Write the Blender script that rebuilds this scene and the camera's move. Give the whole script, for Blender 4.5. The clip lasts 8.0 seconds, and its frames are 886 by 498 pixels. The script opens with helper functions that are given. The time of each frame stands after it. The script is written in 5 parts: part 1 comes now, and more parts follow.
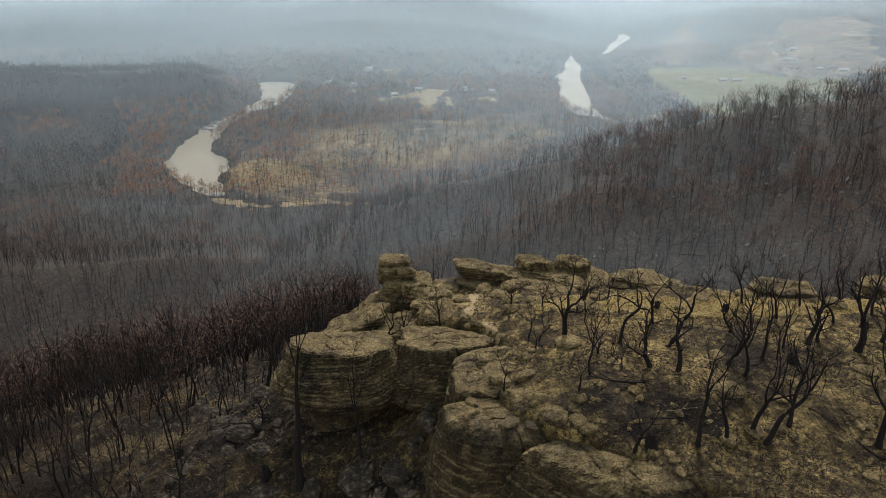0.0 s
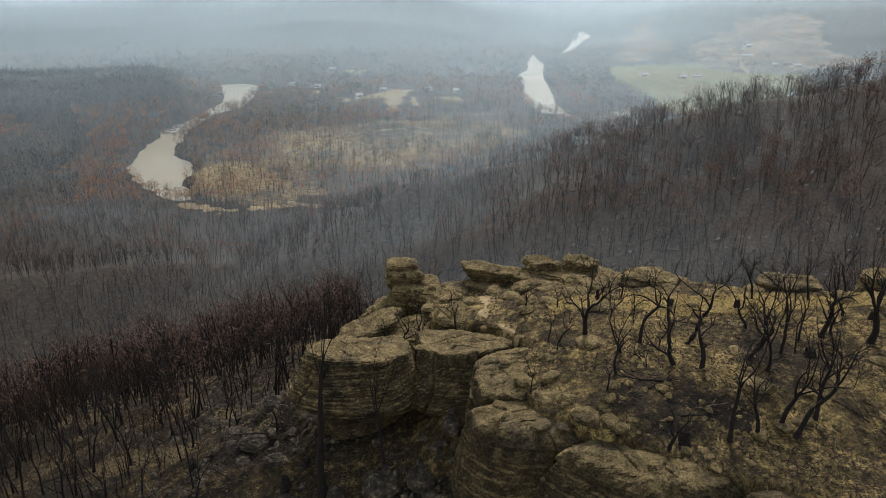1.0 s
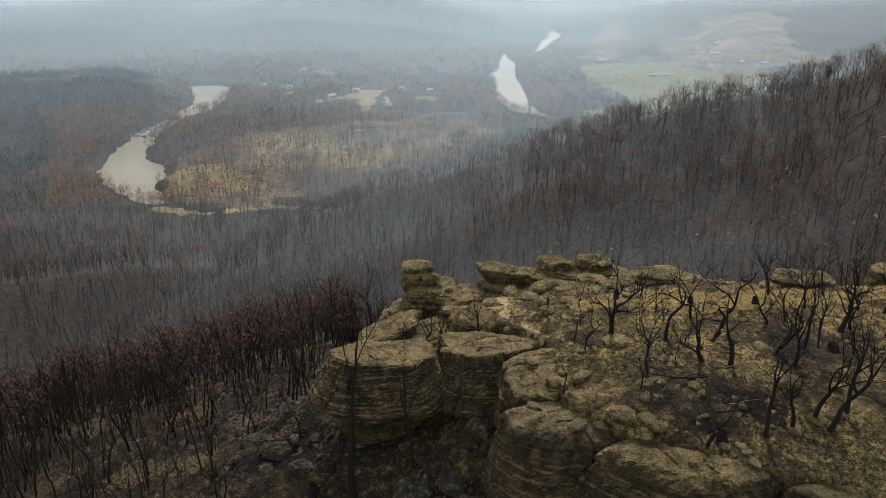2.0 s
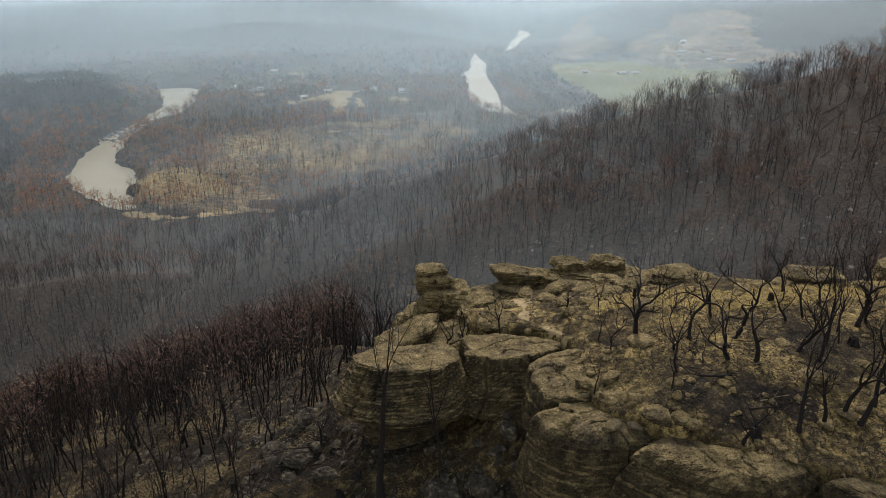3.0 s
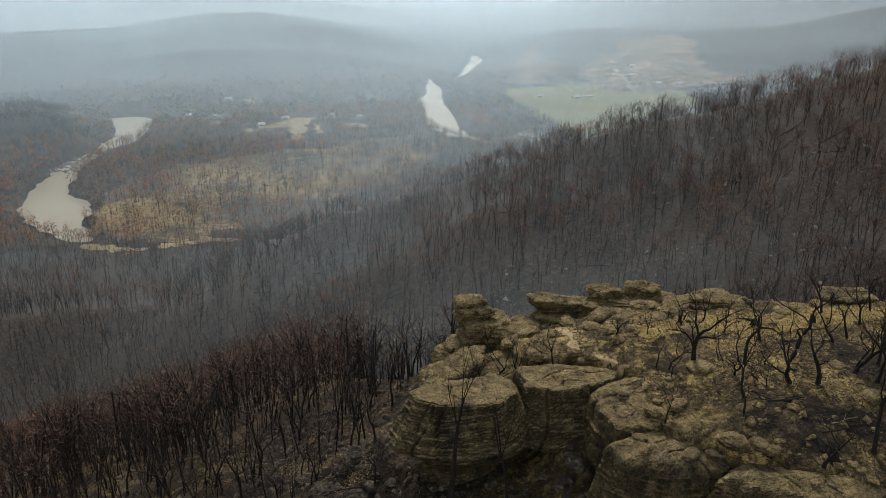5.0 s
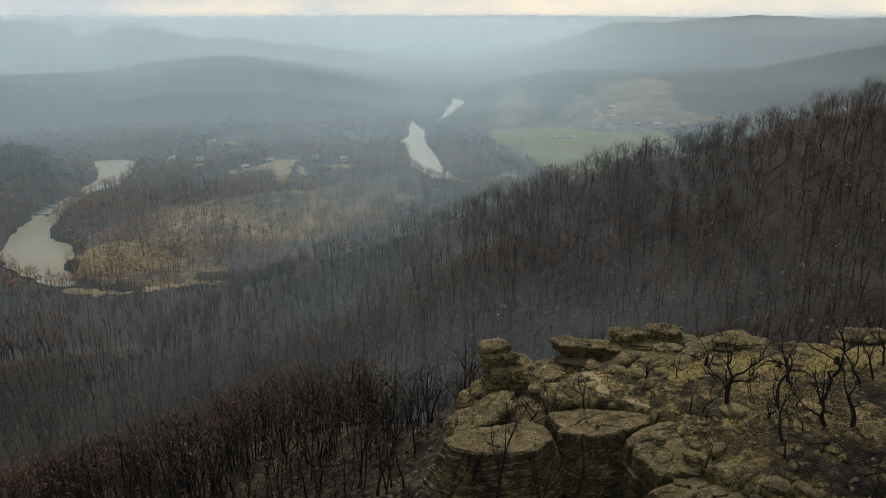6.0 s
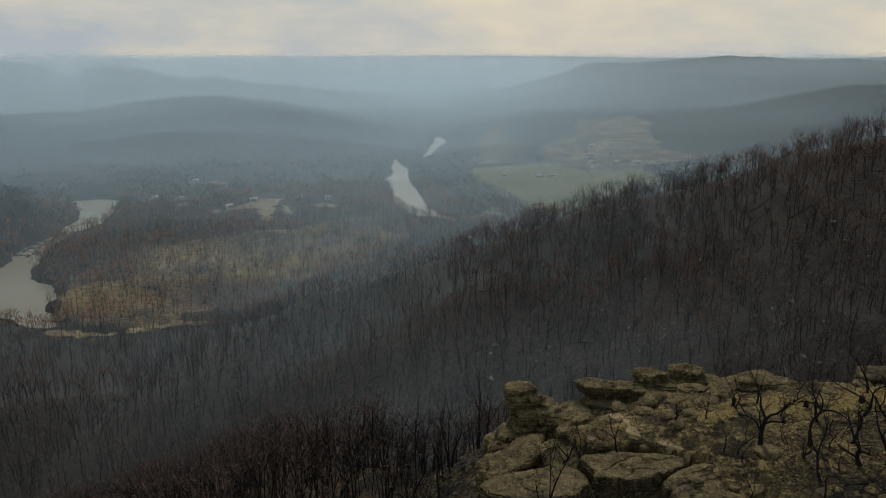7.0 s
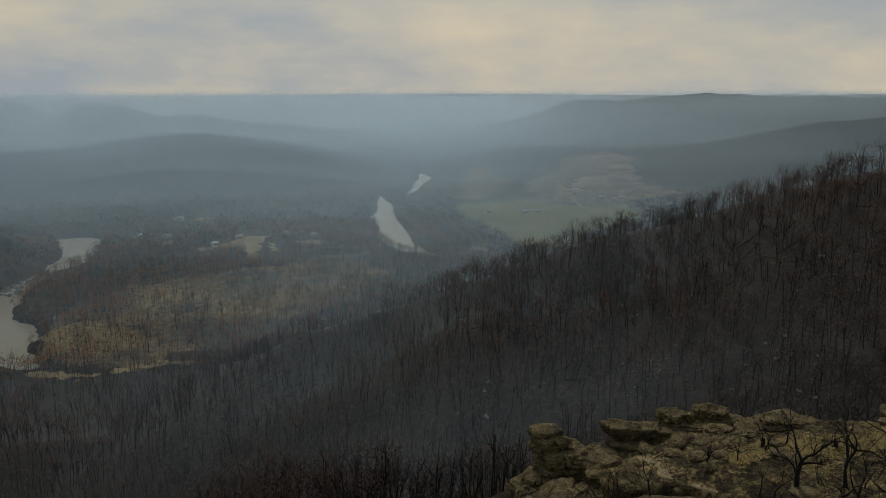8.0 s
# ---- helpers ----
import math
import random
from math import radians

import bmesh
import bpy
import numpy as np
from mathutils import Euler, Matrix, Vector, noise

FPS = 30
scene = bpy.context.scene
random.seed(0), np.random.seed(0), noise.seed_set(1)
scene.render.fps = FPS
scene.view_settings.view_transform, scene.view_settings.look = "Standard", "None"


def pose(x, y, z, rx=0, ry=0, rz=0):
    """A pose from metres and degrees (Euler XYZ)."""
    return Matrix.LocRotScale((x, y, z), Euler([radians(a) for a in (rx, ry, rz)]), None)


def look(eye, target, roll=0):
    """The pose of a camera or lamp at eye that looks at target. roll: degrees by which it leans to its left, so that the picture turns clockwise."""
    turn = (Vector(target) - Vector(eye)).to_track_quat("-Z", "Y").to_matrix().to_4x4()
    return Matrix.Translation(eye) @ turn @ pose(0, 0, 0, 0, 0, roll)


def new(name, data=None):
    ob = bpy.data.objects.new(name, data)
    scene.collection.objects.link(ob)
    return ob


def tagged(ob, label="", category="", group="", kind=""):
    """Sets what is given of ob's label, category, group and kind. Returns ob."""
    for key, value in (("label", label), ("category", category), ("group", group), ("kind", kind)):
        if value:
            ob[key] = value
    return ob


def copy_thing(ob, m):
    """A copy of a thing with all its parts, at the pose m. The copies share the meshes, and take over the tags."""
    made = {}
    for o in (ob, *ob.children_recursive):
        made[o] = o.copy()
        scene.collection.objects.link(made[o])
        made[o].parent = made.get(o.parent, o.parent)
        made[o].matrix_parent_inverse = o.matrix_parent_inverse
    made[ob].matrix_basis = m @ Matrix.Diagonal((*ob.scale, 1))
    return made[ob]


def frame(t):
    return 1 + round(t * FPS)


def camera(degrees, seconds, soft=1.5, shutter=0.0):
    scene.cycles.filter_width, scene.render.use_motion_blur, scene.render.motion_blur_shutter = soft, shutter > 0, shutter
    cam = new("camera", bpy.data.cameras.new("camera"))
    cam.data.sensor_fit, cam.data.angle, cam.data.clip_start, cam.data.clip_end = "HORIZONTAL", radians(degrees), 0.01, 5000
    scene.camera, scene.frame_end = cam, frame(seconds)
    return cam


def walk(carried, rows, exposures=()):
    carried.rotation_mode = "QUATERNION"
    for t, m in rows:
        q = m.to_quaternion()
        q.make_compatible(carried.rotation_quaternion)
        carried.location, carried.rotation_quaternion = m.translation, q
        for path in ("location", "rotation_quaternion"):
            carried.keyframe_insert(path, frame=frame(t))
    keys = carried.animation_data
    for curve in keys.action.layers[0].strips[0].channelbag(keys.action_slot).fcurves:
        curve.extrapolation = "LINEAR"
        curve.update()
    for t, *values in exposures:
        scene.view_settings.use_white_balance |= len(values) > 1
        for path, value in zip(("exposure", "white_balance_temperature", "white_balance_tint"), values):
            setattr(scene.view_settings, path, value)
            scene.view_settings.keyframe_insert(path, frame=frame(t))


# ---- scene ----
cam = camera(61.7, 8.0, soft=0.45)
PATH = [
    (0, (-0.036, -0.682, 146.579), (0.032, 1.169, 145.824), 0.4),
    (0.5, (-1.741, -0.501, 146.682), (-1.625, 1.348, 145.927), 0.3),
    (1, (-3.425, -0.263, 146.74), (-3.263, 1.581, 145.985), 0.2),
    (1.5, (-5.147, -0.087, 146.816), (-4.948, 1.754, 146.06), 0.2),
    (3, (-10.076, 0.845, 147.06), (-9.765, 2.67, 146.304), 0.0),
    (3.5, (-11.704, 1.203, 147.156), (-11.36, 3.022, 146.4), -0.0),
    (4, (-13.303, 1.59, 147.274), (-12.929, 3.404, 146.521), -0.1),
    (4.2, (-13.982, 1.758, 147.241), (-13.597, 3.572, 146.491), 0.0),
    (5.3, (-17.434, 2.83, 147.686), (-16.981, 4.661, 147.02), -0.1),
    (5.5, (-18.101, 2.967, 147.786), (-17.637, 4.802, 147.141), -0.1),
    (6, (-19.769, 3.311, 148.036), (-19.277, 5.156, 147.441), -0.1),
    (6.5, (-21.458, 3.719, 148.246), (-20.936, 5.571, 147.7), -0.1),
    (7, (-23.131, 4.051, 148.547), (-22.583, 5.909, 148.049), -0.1),
    (7.5, (-24.707, 4.53, 148.813), (-24.133, 6.392, 148.362), -0.2),
    (8, (-26.061, 5.274, 148.925), (-25.464, 7.139, 148.521), -0.2),
]
walk(cam, [(t, look(eye, target, roll)) for t, eye, target, roll in PATH],
     exposures=[(0, 0.4, 6500, 16), (4, 0.4, 6500, 16), (5.5, 0.08, 6500, 13), (6.5, -0.47, 6350, 10), (7, -0.73, 6250, 10), (8, -1.08, 6250, 10)])

# ---- light ----
SUN_AZ, SUN_EL = 14.0, 40.0          # degrees east of +y, and above the horizon
world = bpy.data.worlds.new("smoky_sky")
scene.world = world
world.use_nodes = True
wn, wl = world.node_tree.nodes, world.node_tree.links
wn.clear()
w_out, w_bg = wn.new("ShaderNodeOutputWorld"), wn.new("ShaderNodeBackground")
w_sky = wn.new("ShaderNodeTexSky")
w_sky.sky_type, w_sky.sun_disc = "NISHITA", False
w_sky.sun_elevation, w_sky.sun_rotation = radians(SUN_EL), radians(SUN_AZ)
w_sky.dust_density, w_sky.air_density = 6.0, 1.2
w_co, w_map = wn.new("ShaderNodeTexCoord"), wn.new("ShaderNodeMapping")
w_map.inputs["Scale"].default_value = (1.0, 1.0, 3.0)
w_noise = wn.new("ShaderNodeTexNoise")
w_noise.inputs["Scale"].default_value, w_noise.inputs["Detail"].default_value = 2.3, 7.0
w_noise.inputs["Roughness"].default_value = 0.55
w_ramp = wn.new("ShaderNodeValToRGB")
for stop, (place, tone) in zip((w_ramp.color_ramp.elements[0], w_ramp.color_ramp.elements[1]), ((0.36, (0.66, 0.77, 0.88)), (0.62, (1.28, 1.15, 0.9)))):
    stop.position, stop.color = place, (*tone, 1)
# smoke makes the sky pale along the horizon and dull overhead
w_sep = wn.new("ShaderNodeSeparateXYZ")
w_rise = wn.new("ShaderNodeValToRGB")
w_rise.color_ramp.elements.new(0.14)
w_rise.color_ramp.elements.new(0.4)
for stop, (place, tone) in zip(w_rise.color_ramp.elements, ((0.0, (11.8, 11.1, 10.1)), (0.14, (9.5, 9.4, 9.0)), (0.36, (5.2, 5.7, 6.2)), (1.0, (2.8, 3.3, 3.9)))):
    stop.position, stop.color = place, (*tone, 1)
w_mul, w_mix = wn.new("ShaderNodeMix"), wn.new("ShaderNodeMix")
for node in (w_mul, w_mix):
    node.data_type = "RGBA"
w_mul.blend_type = "MULTIPLY"
w_mul.inputs["Factor"].default_value, w_mix.inputs["Factor"].default_value = 1.0, 0.88
wl.new(w_co.outputs["Generated"], w_map.inputs["Vector"])
wl.new(w_co.outputs["Generated"], w_sep.inputs[0])
wl.new(w_sep.outputs["Z"], w_rise.inputs["Fac"])
wl.new(w_map.outputs["Vector"], w_noise.inputs["Vector"])
wl.new(w_noise.outputs["Fac"], w_ramp.inputs["Fac"])
mul_in = [k for k in w_mul.inputs if k.enabled and k.name in ("A", "B")]
mix_in = [k for k in w_mix.inputs if k.enabled and k.name in ("A", "B")]
wl.new(w_rise.outputs["Color"], mul_in[0])
wl.new(w_ramp.outputs["Color"], mul_in[1])
wl.new(w_sky.outputs["Color"], mix_in[0])
wl.new([k for k in w_mul.outputs if k.enabled][0], mix_in[1])
wl.new([k for k in w_mix.outputs if k.enabled][0], w_bg.inputs["Color"])
w_bg.inputs["Strength"].default_value = 0.1
wl.new(w_bg.outputs["Background"], w_out.inputs["Surface"])

sun = new("sun", bpy.data.lights.new("sun", "SUN"))
sun.data.energy, sun.data.angle, sun.data.color = 2.7, radians(12), (1.0, 0.93, 0.82)
_a, _e = radians(SUN_AZ), radians(SUN_EL)
sun.matrix_world = look((math.sin(_a) * math.cos(_e) * 300, math.cos(_a) * math.cos(_e) * 300, math.sin(_e) * 300 + 150), (0, 0, 150))


# ---- materials ----
def material(name, build, rough=0.9):
    m = bpy.data.materials.new(name)
    m.use_nodes = True
    n, l = m.node_tree.nodes, m.node_tree.links
    b = n["Principled BSDF"]
    b.inputs["Roughness"].default_value = rough
    b.inputs["Specular IOR Level"].default_value = 0.2
    build(n, l, b)
    return m


def noise_node(n, l, scale, detail=6.0, rough=0.6, stretch=(1, 1, 1), coord="Position"):
    if coord == "Position":
        src = n.new("ShaderNodeNewGeometry").outputs["Position"]
    else:
        src = n.new("ShaderNodeTexCoord").outputs["Object"]
    mp = n.new("ShaderNodeMapping")
    mp.inputs["Scale"].default_value = stretch
    t = n.new("ShaderNodeTexNoise")
    t.inputs["Scale"].default_value, t.inputs["Detail"].default_value, t.inputs["Roughness"].default_value = scale, detail, rough
    l.new(src, mp.inputs["Vector"])
    l.new(mp.outputs["Vector"], t.inputs["Vector"])
    return t.outputs["Fac"]


def ramp(n, l, fac, stops):
    r = n.new("ShaderNodeValToRGB")
    while len(r.color_ramp.elements) < len(stops):
        r.color_ramp.elements.new(0.5)
    for e, (p, c) in zip(r.color_ramp.elements, stops):
        e.position, e.color = p, (*c, 1)
    l.new(fac, r.inputs["Fac"])
    return r.outputs["Color"]


def blend(n, l, fac, a, b, kind="MIX"):
    m = n.new("ShaderNodeMix")
    m.data_type, m.blend_type = "RGBA", kind
    for key, v in (("Factor", fac), ("A", a), ("B", b)):
        sock = [s for s in m.inputs if s.name == key and s.enabled][0]
        if isinstance(v, (int, float)):
            sock.default_value = v
        elif isinstance(v, tuple):
            sock.default_value = (*v, 1)
        else:
            l.new(v, sock)
    return [s for s in m.outputs if s.enabled][0]


def bump(n, l, b, height, strength, distance):
    k = n.new("ShaderNodeBump")
    k.inputs["Strength"].default_value, k.inputs["Distance"].default_value = strength, distance
    l.new(height, k.inputs["Height"])
    l.new(k.outputs["Normal"], b.inputs["Normal"])


def ash_haze(n, l, fac, none=58.0, full=88.0, amount=0.32):
    """Pale ash patches with painted-in haze, thicker along the spur than on near slopes."""
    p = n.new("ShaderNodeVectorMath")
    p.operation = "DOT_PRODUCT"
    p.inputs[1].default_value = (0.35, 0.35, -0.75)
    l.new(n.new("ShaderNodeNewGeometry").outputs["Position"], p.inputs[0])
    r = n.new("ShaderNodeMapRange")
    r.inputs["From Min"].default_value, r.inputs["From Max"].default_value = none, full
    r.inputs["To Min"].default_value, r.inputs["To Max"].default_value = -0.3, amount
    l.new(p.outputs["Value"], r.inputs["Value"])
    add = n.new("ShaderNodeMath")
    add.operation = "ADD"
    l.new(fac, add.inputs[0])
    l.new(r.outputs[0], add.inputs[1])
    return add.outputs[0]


def soil_look(n, l, b):
    big = noise_node(n, l, 0.13, 6, 0.6)
    mid = noise_node(n, l, 0.9, 8, 0.75)
    fine = noise_node(n, l, 4.5, 8, 0.8)
    burnt = ramp(n, l, mid, [(0.32, (0.008, 0.0075, 0.007)), (0.5, (0.025, 0.021, 0.016)), (0.7, (0.08, 0.063, 0.04))])
    straw = ramp(n, l, mid, [(0.32, (0.024, 0.019, 0.011)), (0.46, (0.14, 0.106, 0.046)), (0.63, (0.5, 0.385, 0.16))])
    patch = ramp(n, l, big, [(0.36, (0, 0, 0)), (0.5, (1, 1, 1))])
    col = blend(n, l, patch, burnt, straw)
    speck = ramp(n, l, fine, [(0.38, (0.25, 0.24, 0.23)), (0.5, (0.85, 0.84, 0.82)), (0.66, (1.7, 1.65, 1.5))])
    l.new(blend(n, l, 1.0, col, speck, "MULTIPLY"), b.inputs["Base Color"])
    bump(n, l, b, fine, 1.0, 0.2)


def char_look(n, l, b):
    big = noise_node(n, l, 0.16, 6, 0.65)
    mid = noise_node(n, l, 1.1, 8, 0.75)
    fine = noise_node(n, l, 5.0, 8, 0.8)
    burnt = ramp(n, l, mid, [(0.32, (0.006, 0.0055, 0.005)), (0.5, (0.013, 0.0108, 0.0088)), (0.7, (0.038, 0.03, 0.021))])
    straw = ramp(n, l, mid, [(0.3, (0.016, 0.012, 0.006)), (0.5, (0.06, 0.045, 0.021)), (0.66, (0.27, 0.205, 0.09))])
    col = blend(n, l, ramp(n, l, big, [(0.45, (0, 0, 0)), (0.56, (1, 1, 1))]), burnt, straw)
    speck = ramp(n, l, fine, [(0.38, (0.25, 0.25, 0.25)), (0.5, (0.85, 0.84, 0.82)), (0.66, (1.8, 1.75, 1.65))])
    l.new(blend(n, l, 1.0, col, speck, "MULTIPLY"), b.inputs["Base Color"])
    bump(n, l, b, fine, 1.0, 0.2)


def slope_look(n, l, b):
    # the share of pale ash also carries the hillside haze, as ground colour
    big = ash_haze(n, l, noise_node(n, l, 0.022, 8, 0.7))
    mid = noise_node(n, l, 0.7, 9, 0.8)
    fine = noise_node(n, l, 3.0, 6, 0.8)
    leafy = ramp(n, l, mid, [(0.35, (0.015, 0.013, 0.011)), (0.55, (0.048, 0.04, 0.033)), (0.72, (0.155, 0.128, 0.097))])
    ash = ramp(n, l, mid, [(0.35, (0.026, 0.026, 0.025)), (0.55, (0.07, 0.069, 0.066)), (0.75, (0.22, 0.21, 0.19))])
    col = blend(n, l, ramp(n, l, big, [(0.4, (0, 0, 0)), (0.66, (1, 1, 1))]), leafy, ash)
    speck = ramp(n, l, fine, [(0.38, (0.3, 0.3, 0.3)), (0.5, (0.9, 0.9, 0.9)), (0.66, (1.9, 1.9, 1.85))])
    l.new(blend(n, l, 1.0, col, speck, "MULTIPLY"), b.inputs["Base Color"])
    bump(n, l, b, mid, 0.8, 0.6)


def valley_look(n, l, b):
    big = noise_node(n, l, 0.012, 5)
    mid = noise_node(n, l, 0.2, 9, 0.8, (1, 1.8, 1))
    dark = ramp(n, l, mid, [(0.35, (0.025, 0.024, 0.022)), (0.55, (0.07, 0.056, 0.043)), (0.72, (0.2, 0.155, 0.1))])
    warm = ramp(n, l, mid, [(0.36, (0.055, 0.038, 0.019)), (0.5, (0.2, 0.142, 0.064)), (0.68, (0.52, 0.4, 0.185))])
    col = blend(n, l, ramp(n, l, big, [(0.44, (0, 0, 0)), (0.6, (1, 1, 1))]), dark, warm)
    l.new(col, b.inputs["Base Color"])
    bump(n, l, b, mid, 0.6, 2.0)


def wood_floor_look(n, l, b):
    big = noise_node(n, l, 0.008, 5)
    mid = noise_node(n, l, 0.09, 9, 0.78)
    dark = ramp(n, l, mid, [(0.35, (0.014, 0.014, 0.013)), (0.6, (0.034, 0.03, 0.025)), (0.78, (0.1, 0.08, 0.055))])
    warm = ramp(n, l, mid, [(0.35, (0.024, 0.018, 0.012)), (0.58, (0.06, 0.042, 0.027)), (0.74, (0.15, 0.11, 0.065))])
    l.new(blend(n, l, ramp(n, l, big, [(0.42, (0, 0, 0)), (0.6, (1, 1, 1))]), dark, warm), b.inputs["Base Color"])
    bump(n, l, b, mid, 0.8, 2.0)


def far_look(n, l, b):
    big = noise_node(n, l, 0.004, 5)
    mid = noise_node(n, l, 0.05, 9, 0.8)
    col = blend(n, l, big, ramp(n, l, mid, [(0.35, (0.012, 0.016, 0.015)), (0.65, (0.034, 0.038, 0.033))]),
                ramp(n, l, mid, [(0.35, (0.018, 0.017, 0.015)), (0.65, (0.045, 0.038, 0.03))]))
    l.new(col, b.inputs["Base Color"])
    bump(n, l, b, mid, 1.0, 6.0)


def rock_look(n, l, b, soot_shade_full=-0.1, soot_shade_none=0.5, cover=(0.48, 0.47, 0.46)):
    big = noise_node(n, l, 0.3, 4)
    mid = noise_node(n, l, 1.3, 9, 0.68)
    fine = noise_node(n, l, 8.0, 10, 0.85)
    beds = noise_node(n, l, 1.4, 12, 0.8, (0.35, 0.35, 9.0))
    tan = ramp(n, l, mid, [(0.3, (0.12, 0.094, 0.046)), (0.5, (0.28, 0.22, 0.11)), (0.7, (0.48, 0.385, 0.2))])
    grey = ramp(n, l, mid, [(0.3, (0.045, 0.04, 0.032)), (0.55, (0.115, 0.098, 0.07)), (0.75, (0.2, 0.17, 0.12))])
    col = blend(n, l, ramp(n, l, big, [(0.52, (0, 0, 0)), (0.72, (1, 1, 1))]), tan, grey)
    layer = ramp(n, l, beds, [(0.36, (0.35, 0.34, 0.33)), (0.45, (0.9, 0.9, 0.9)), (0.66, (1.15, 1.12, 1.04))])
    speck = ramp(n, l, fine, [(0.38, (0.28, 0.28, 0.28)), (0.49, (0.92, 0.92, 0.92)), (0.64, (1.85, 1.8, 1.7))])
    # fire soot in streaks, with shade painted into the colour of steep faces
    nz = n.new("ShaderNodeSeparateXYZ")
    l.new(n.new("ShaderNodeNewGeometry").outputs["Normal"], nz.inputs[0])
    steep = ramp(n, l, nz.outputs["Z"], [(max(soot_shade_full, 0.0), (1, 1, 1)), (soot_shade_none, (0, 0, 0))])
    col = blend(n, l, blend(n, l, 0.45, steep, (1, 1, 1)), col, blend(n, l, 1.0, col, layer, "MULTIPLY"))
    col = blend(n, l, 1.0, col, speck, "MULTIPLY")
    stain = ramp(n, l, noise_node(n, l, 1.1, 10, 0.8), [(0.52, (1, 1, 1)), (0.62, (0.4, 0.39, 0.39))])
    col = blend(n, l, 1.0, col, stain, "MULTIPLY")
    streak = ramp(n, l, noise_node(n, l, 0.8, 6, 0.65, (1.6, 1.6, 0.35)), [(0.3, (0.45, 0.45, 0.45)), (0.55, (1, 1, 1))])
    soot_shade = blend(n, l, 1.0, steep, streak, "MULTIPLY")
    col = blend(n, l, soot_shade, col, blend(n, l, 1.0, col, cover, "MULTIPLY"))
    l.new(col, b.inputs["Base Color"])
    both = n.new("ShaderNodeMath")
    both.operation = "ADD"
    l.new(beds, both.inputs[0])
    l.new(fine, both.inputs[1])
    bump(n, l, b, both.outputs[0], 1.0, 0.3)


def bark_look(n, l, b):
    g = noise_node(n, l, 3.0, 6, 0.7, (3, 3, 0.6))
    l.new(ramp(n, l, g, [(0.3, (0.009, 0.0085, 0.0085)), (0.6, (0.022, 0.019, 0.018)), (0.8, (0.06, 0.05, 0.042))]), b.inputs["Base Color"])
    bump(n, l, b, g, 0.7, 0.04)


def twig_look(n, l, b):
    # greyer twigs along the spur: haze put into their colour
    g = ash_haze(n, l, noise_node(n, l, 0.05, 4))
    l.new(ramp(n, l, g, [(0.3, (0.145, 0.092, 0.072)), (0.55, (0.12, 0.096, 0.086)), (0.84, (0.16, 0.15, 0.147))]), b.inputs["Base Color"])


def leaf_look(dark, light):
    def build(n, l, b):
        rnd = n.new("ShaderNodeNewGeometry").outputs["Random Per Island"]
        l.new(ramp(n, l, rnd, [(0.0, dark), (1.0, light)]), b.inputs["Base Color"])
    return build


def pale_wood_look(n, l, b):
    g = noise_node(n, l, 6.0, 5, 0.6, (1, 1, 1))
    l.new(ramp(n, l, g, [(0.3, (0.16, 0.12, 0.08)), (0.7, (0.42, 0.34, 0.24))]), b.inputs["Base Color"])


def sand_look(n, l, b):
    g = noise_node(n, l, 2.5, 8, 0.7)
    l.new(ramp(n, l, g, [(0.3, (0.17, 0.128, 0.068)), (0.7, (0.4, 0.31, 0.17))]), b.inputs["Base Color"])
    bump(n, l, b, g, 0.5, 0.05)


def bank_look(n, l, b):
    g = noise_node(n, l, 0.3, 9, 0.8)
    l.new(ramp(n, l, g, [(0.35, (0.07, 0.055, 0.03)), (0.5, (0.22, 0.175, 0.095)), (0.72, (0.5, 0.4, 0.2))]), b.inputs["Base Color"])


def pasture_look(n, l, b):
    g = noise_node(n, l, 0.012, 6, 0.6)
    l.new(ramp(n, l, g, [(0.3, (0.075, 0.085, 0.018)), (0.52, (0.115, 0.11, 0.026)), (0.72, (0.16, 0.12, 0.04))]), b.inputs["Base Color"])


def dry_field_look(n, l, b):
    g = noise_node(n, l, 0.025, 10, 0.8)
    l.new(ramp(n, l, g, [(0.36, (0.03, 0.023, 0.015)), (0.5, (0.1, 0.07, 0.04)), (0.66, (0.26, 0.18, 0.1))]), b.inputs["Base Color"])


def water_look(n, l, b):
    b.inputs["Base Color"].default_value = (0.27, 0.245, 0.175, 1)
    b.inputs["Roughness"].default_value = 0.3
    b.inputs["Specular IOR Level"].default_value = 0.15
    bump(n, l, b, noise_node(n, l, 0.5, 4, 0.6), 0.15, 0.3)


def metal_roof_look(n, l, b):
    g = noise_node(n, l, 0.6, 4)
    l.new(ramp(n, l, g, [(0.3, (0.28, 0.28, 0.28)), (0.7, (0.45, 0.45, 0.44))]), b.inputs["Base Color"])
    b.inputs["Roughness"].default_value = 0.45


SOIL, SLOPE, VALLEY, FAR = material("burnt_soil", soil_look), material("hazed_ash_slope", slope_look), material("valley_floor", valley_look), material("far_forest", far_look)
WOOD_FLOOR = material("woodland_floor", wood_floor_look)
CHAR = material("charcoal_soil", char_look)
# far trunks pale along the spur, haze mixed into the bark colour
FAR_BARK = material("hazed_ash_bark", lambda n, l, b: l.new(ramp(n, l, ash_haze(n, l, noise_node(n, l, 0.6)), [(0.35, (0.026, 0.023, 0.023)), (0.62, (0.05, 0.046, 0.044)), (0.86, (0.075, 0.078, 0.08))]), b.inputs["Base Color"]))
# darker copy for the cliff: more soot and more painted shade on steep faces
CLIFF_ROCK = material("sooty_shaded_sandstone", lambda n, l, b: rock_look(n, l, b, 0.5, 0.95, (0.29, 0.305, 0.35)), 0.92)
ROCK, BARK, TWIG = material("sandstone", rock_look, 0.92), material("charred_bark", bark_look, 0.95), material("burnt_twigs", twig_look)
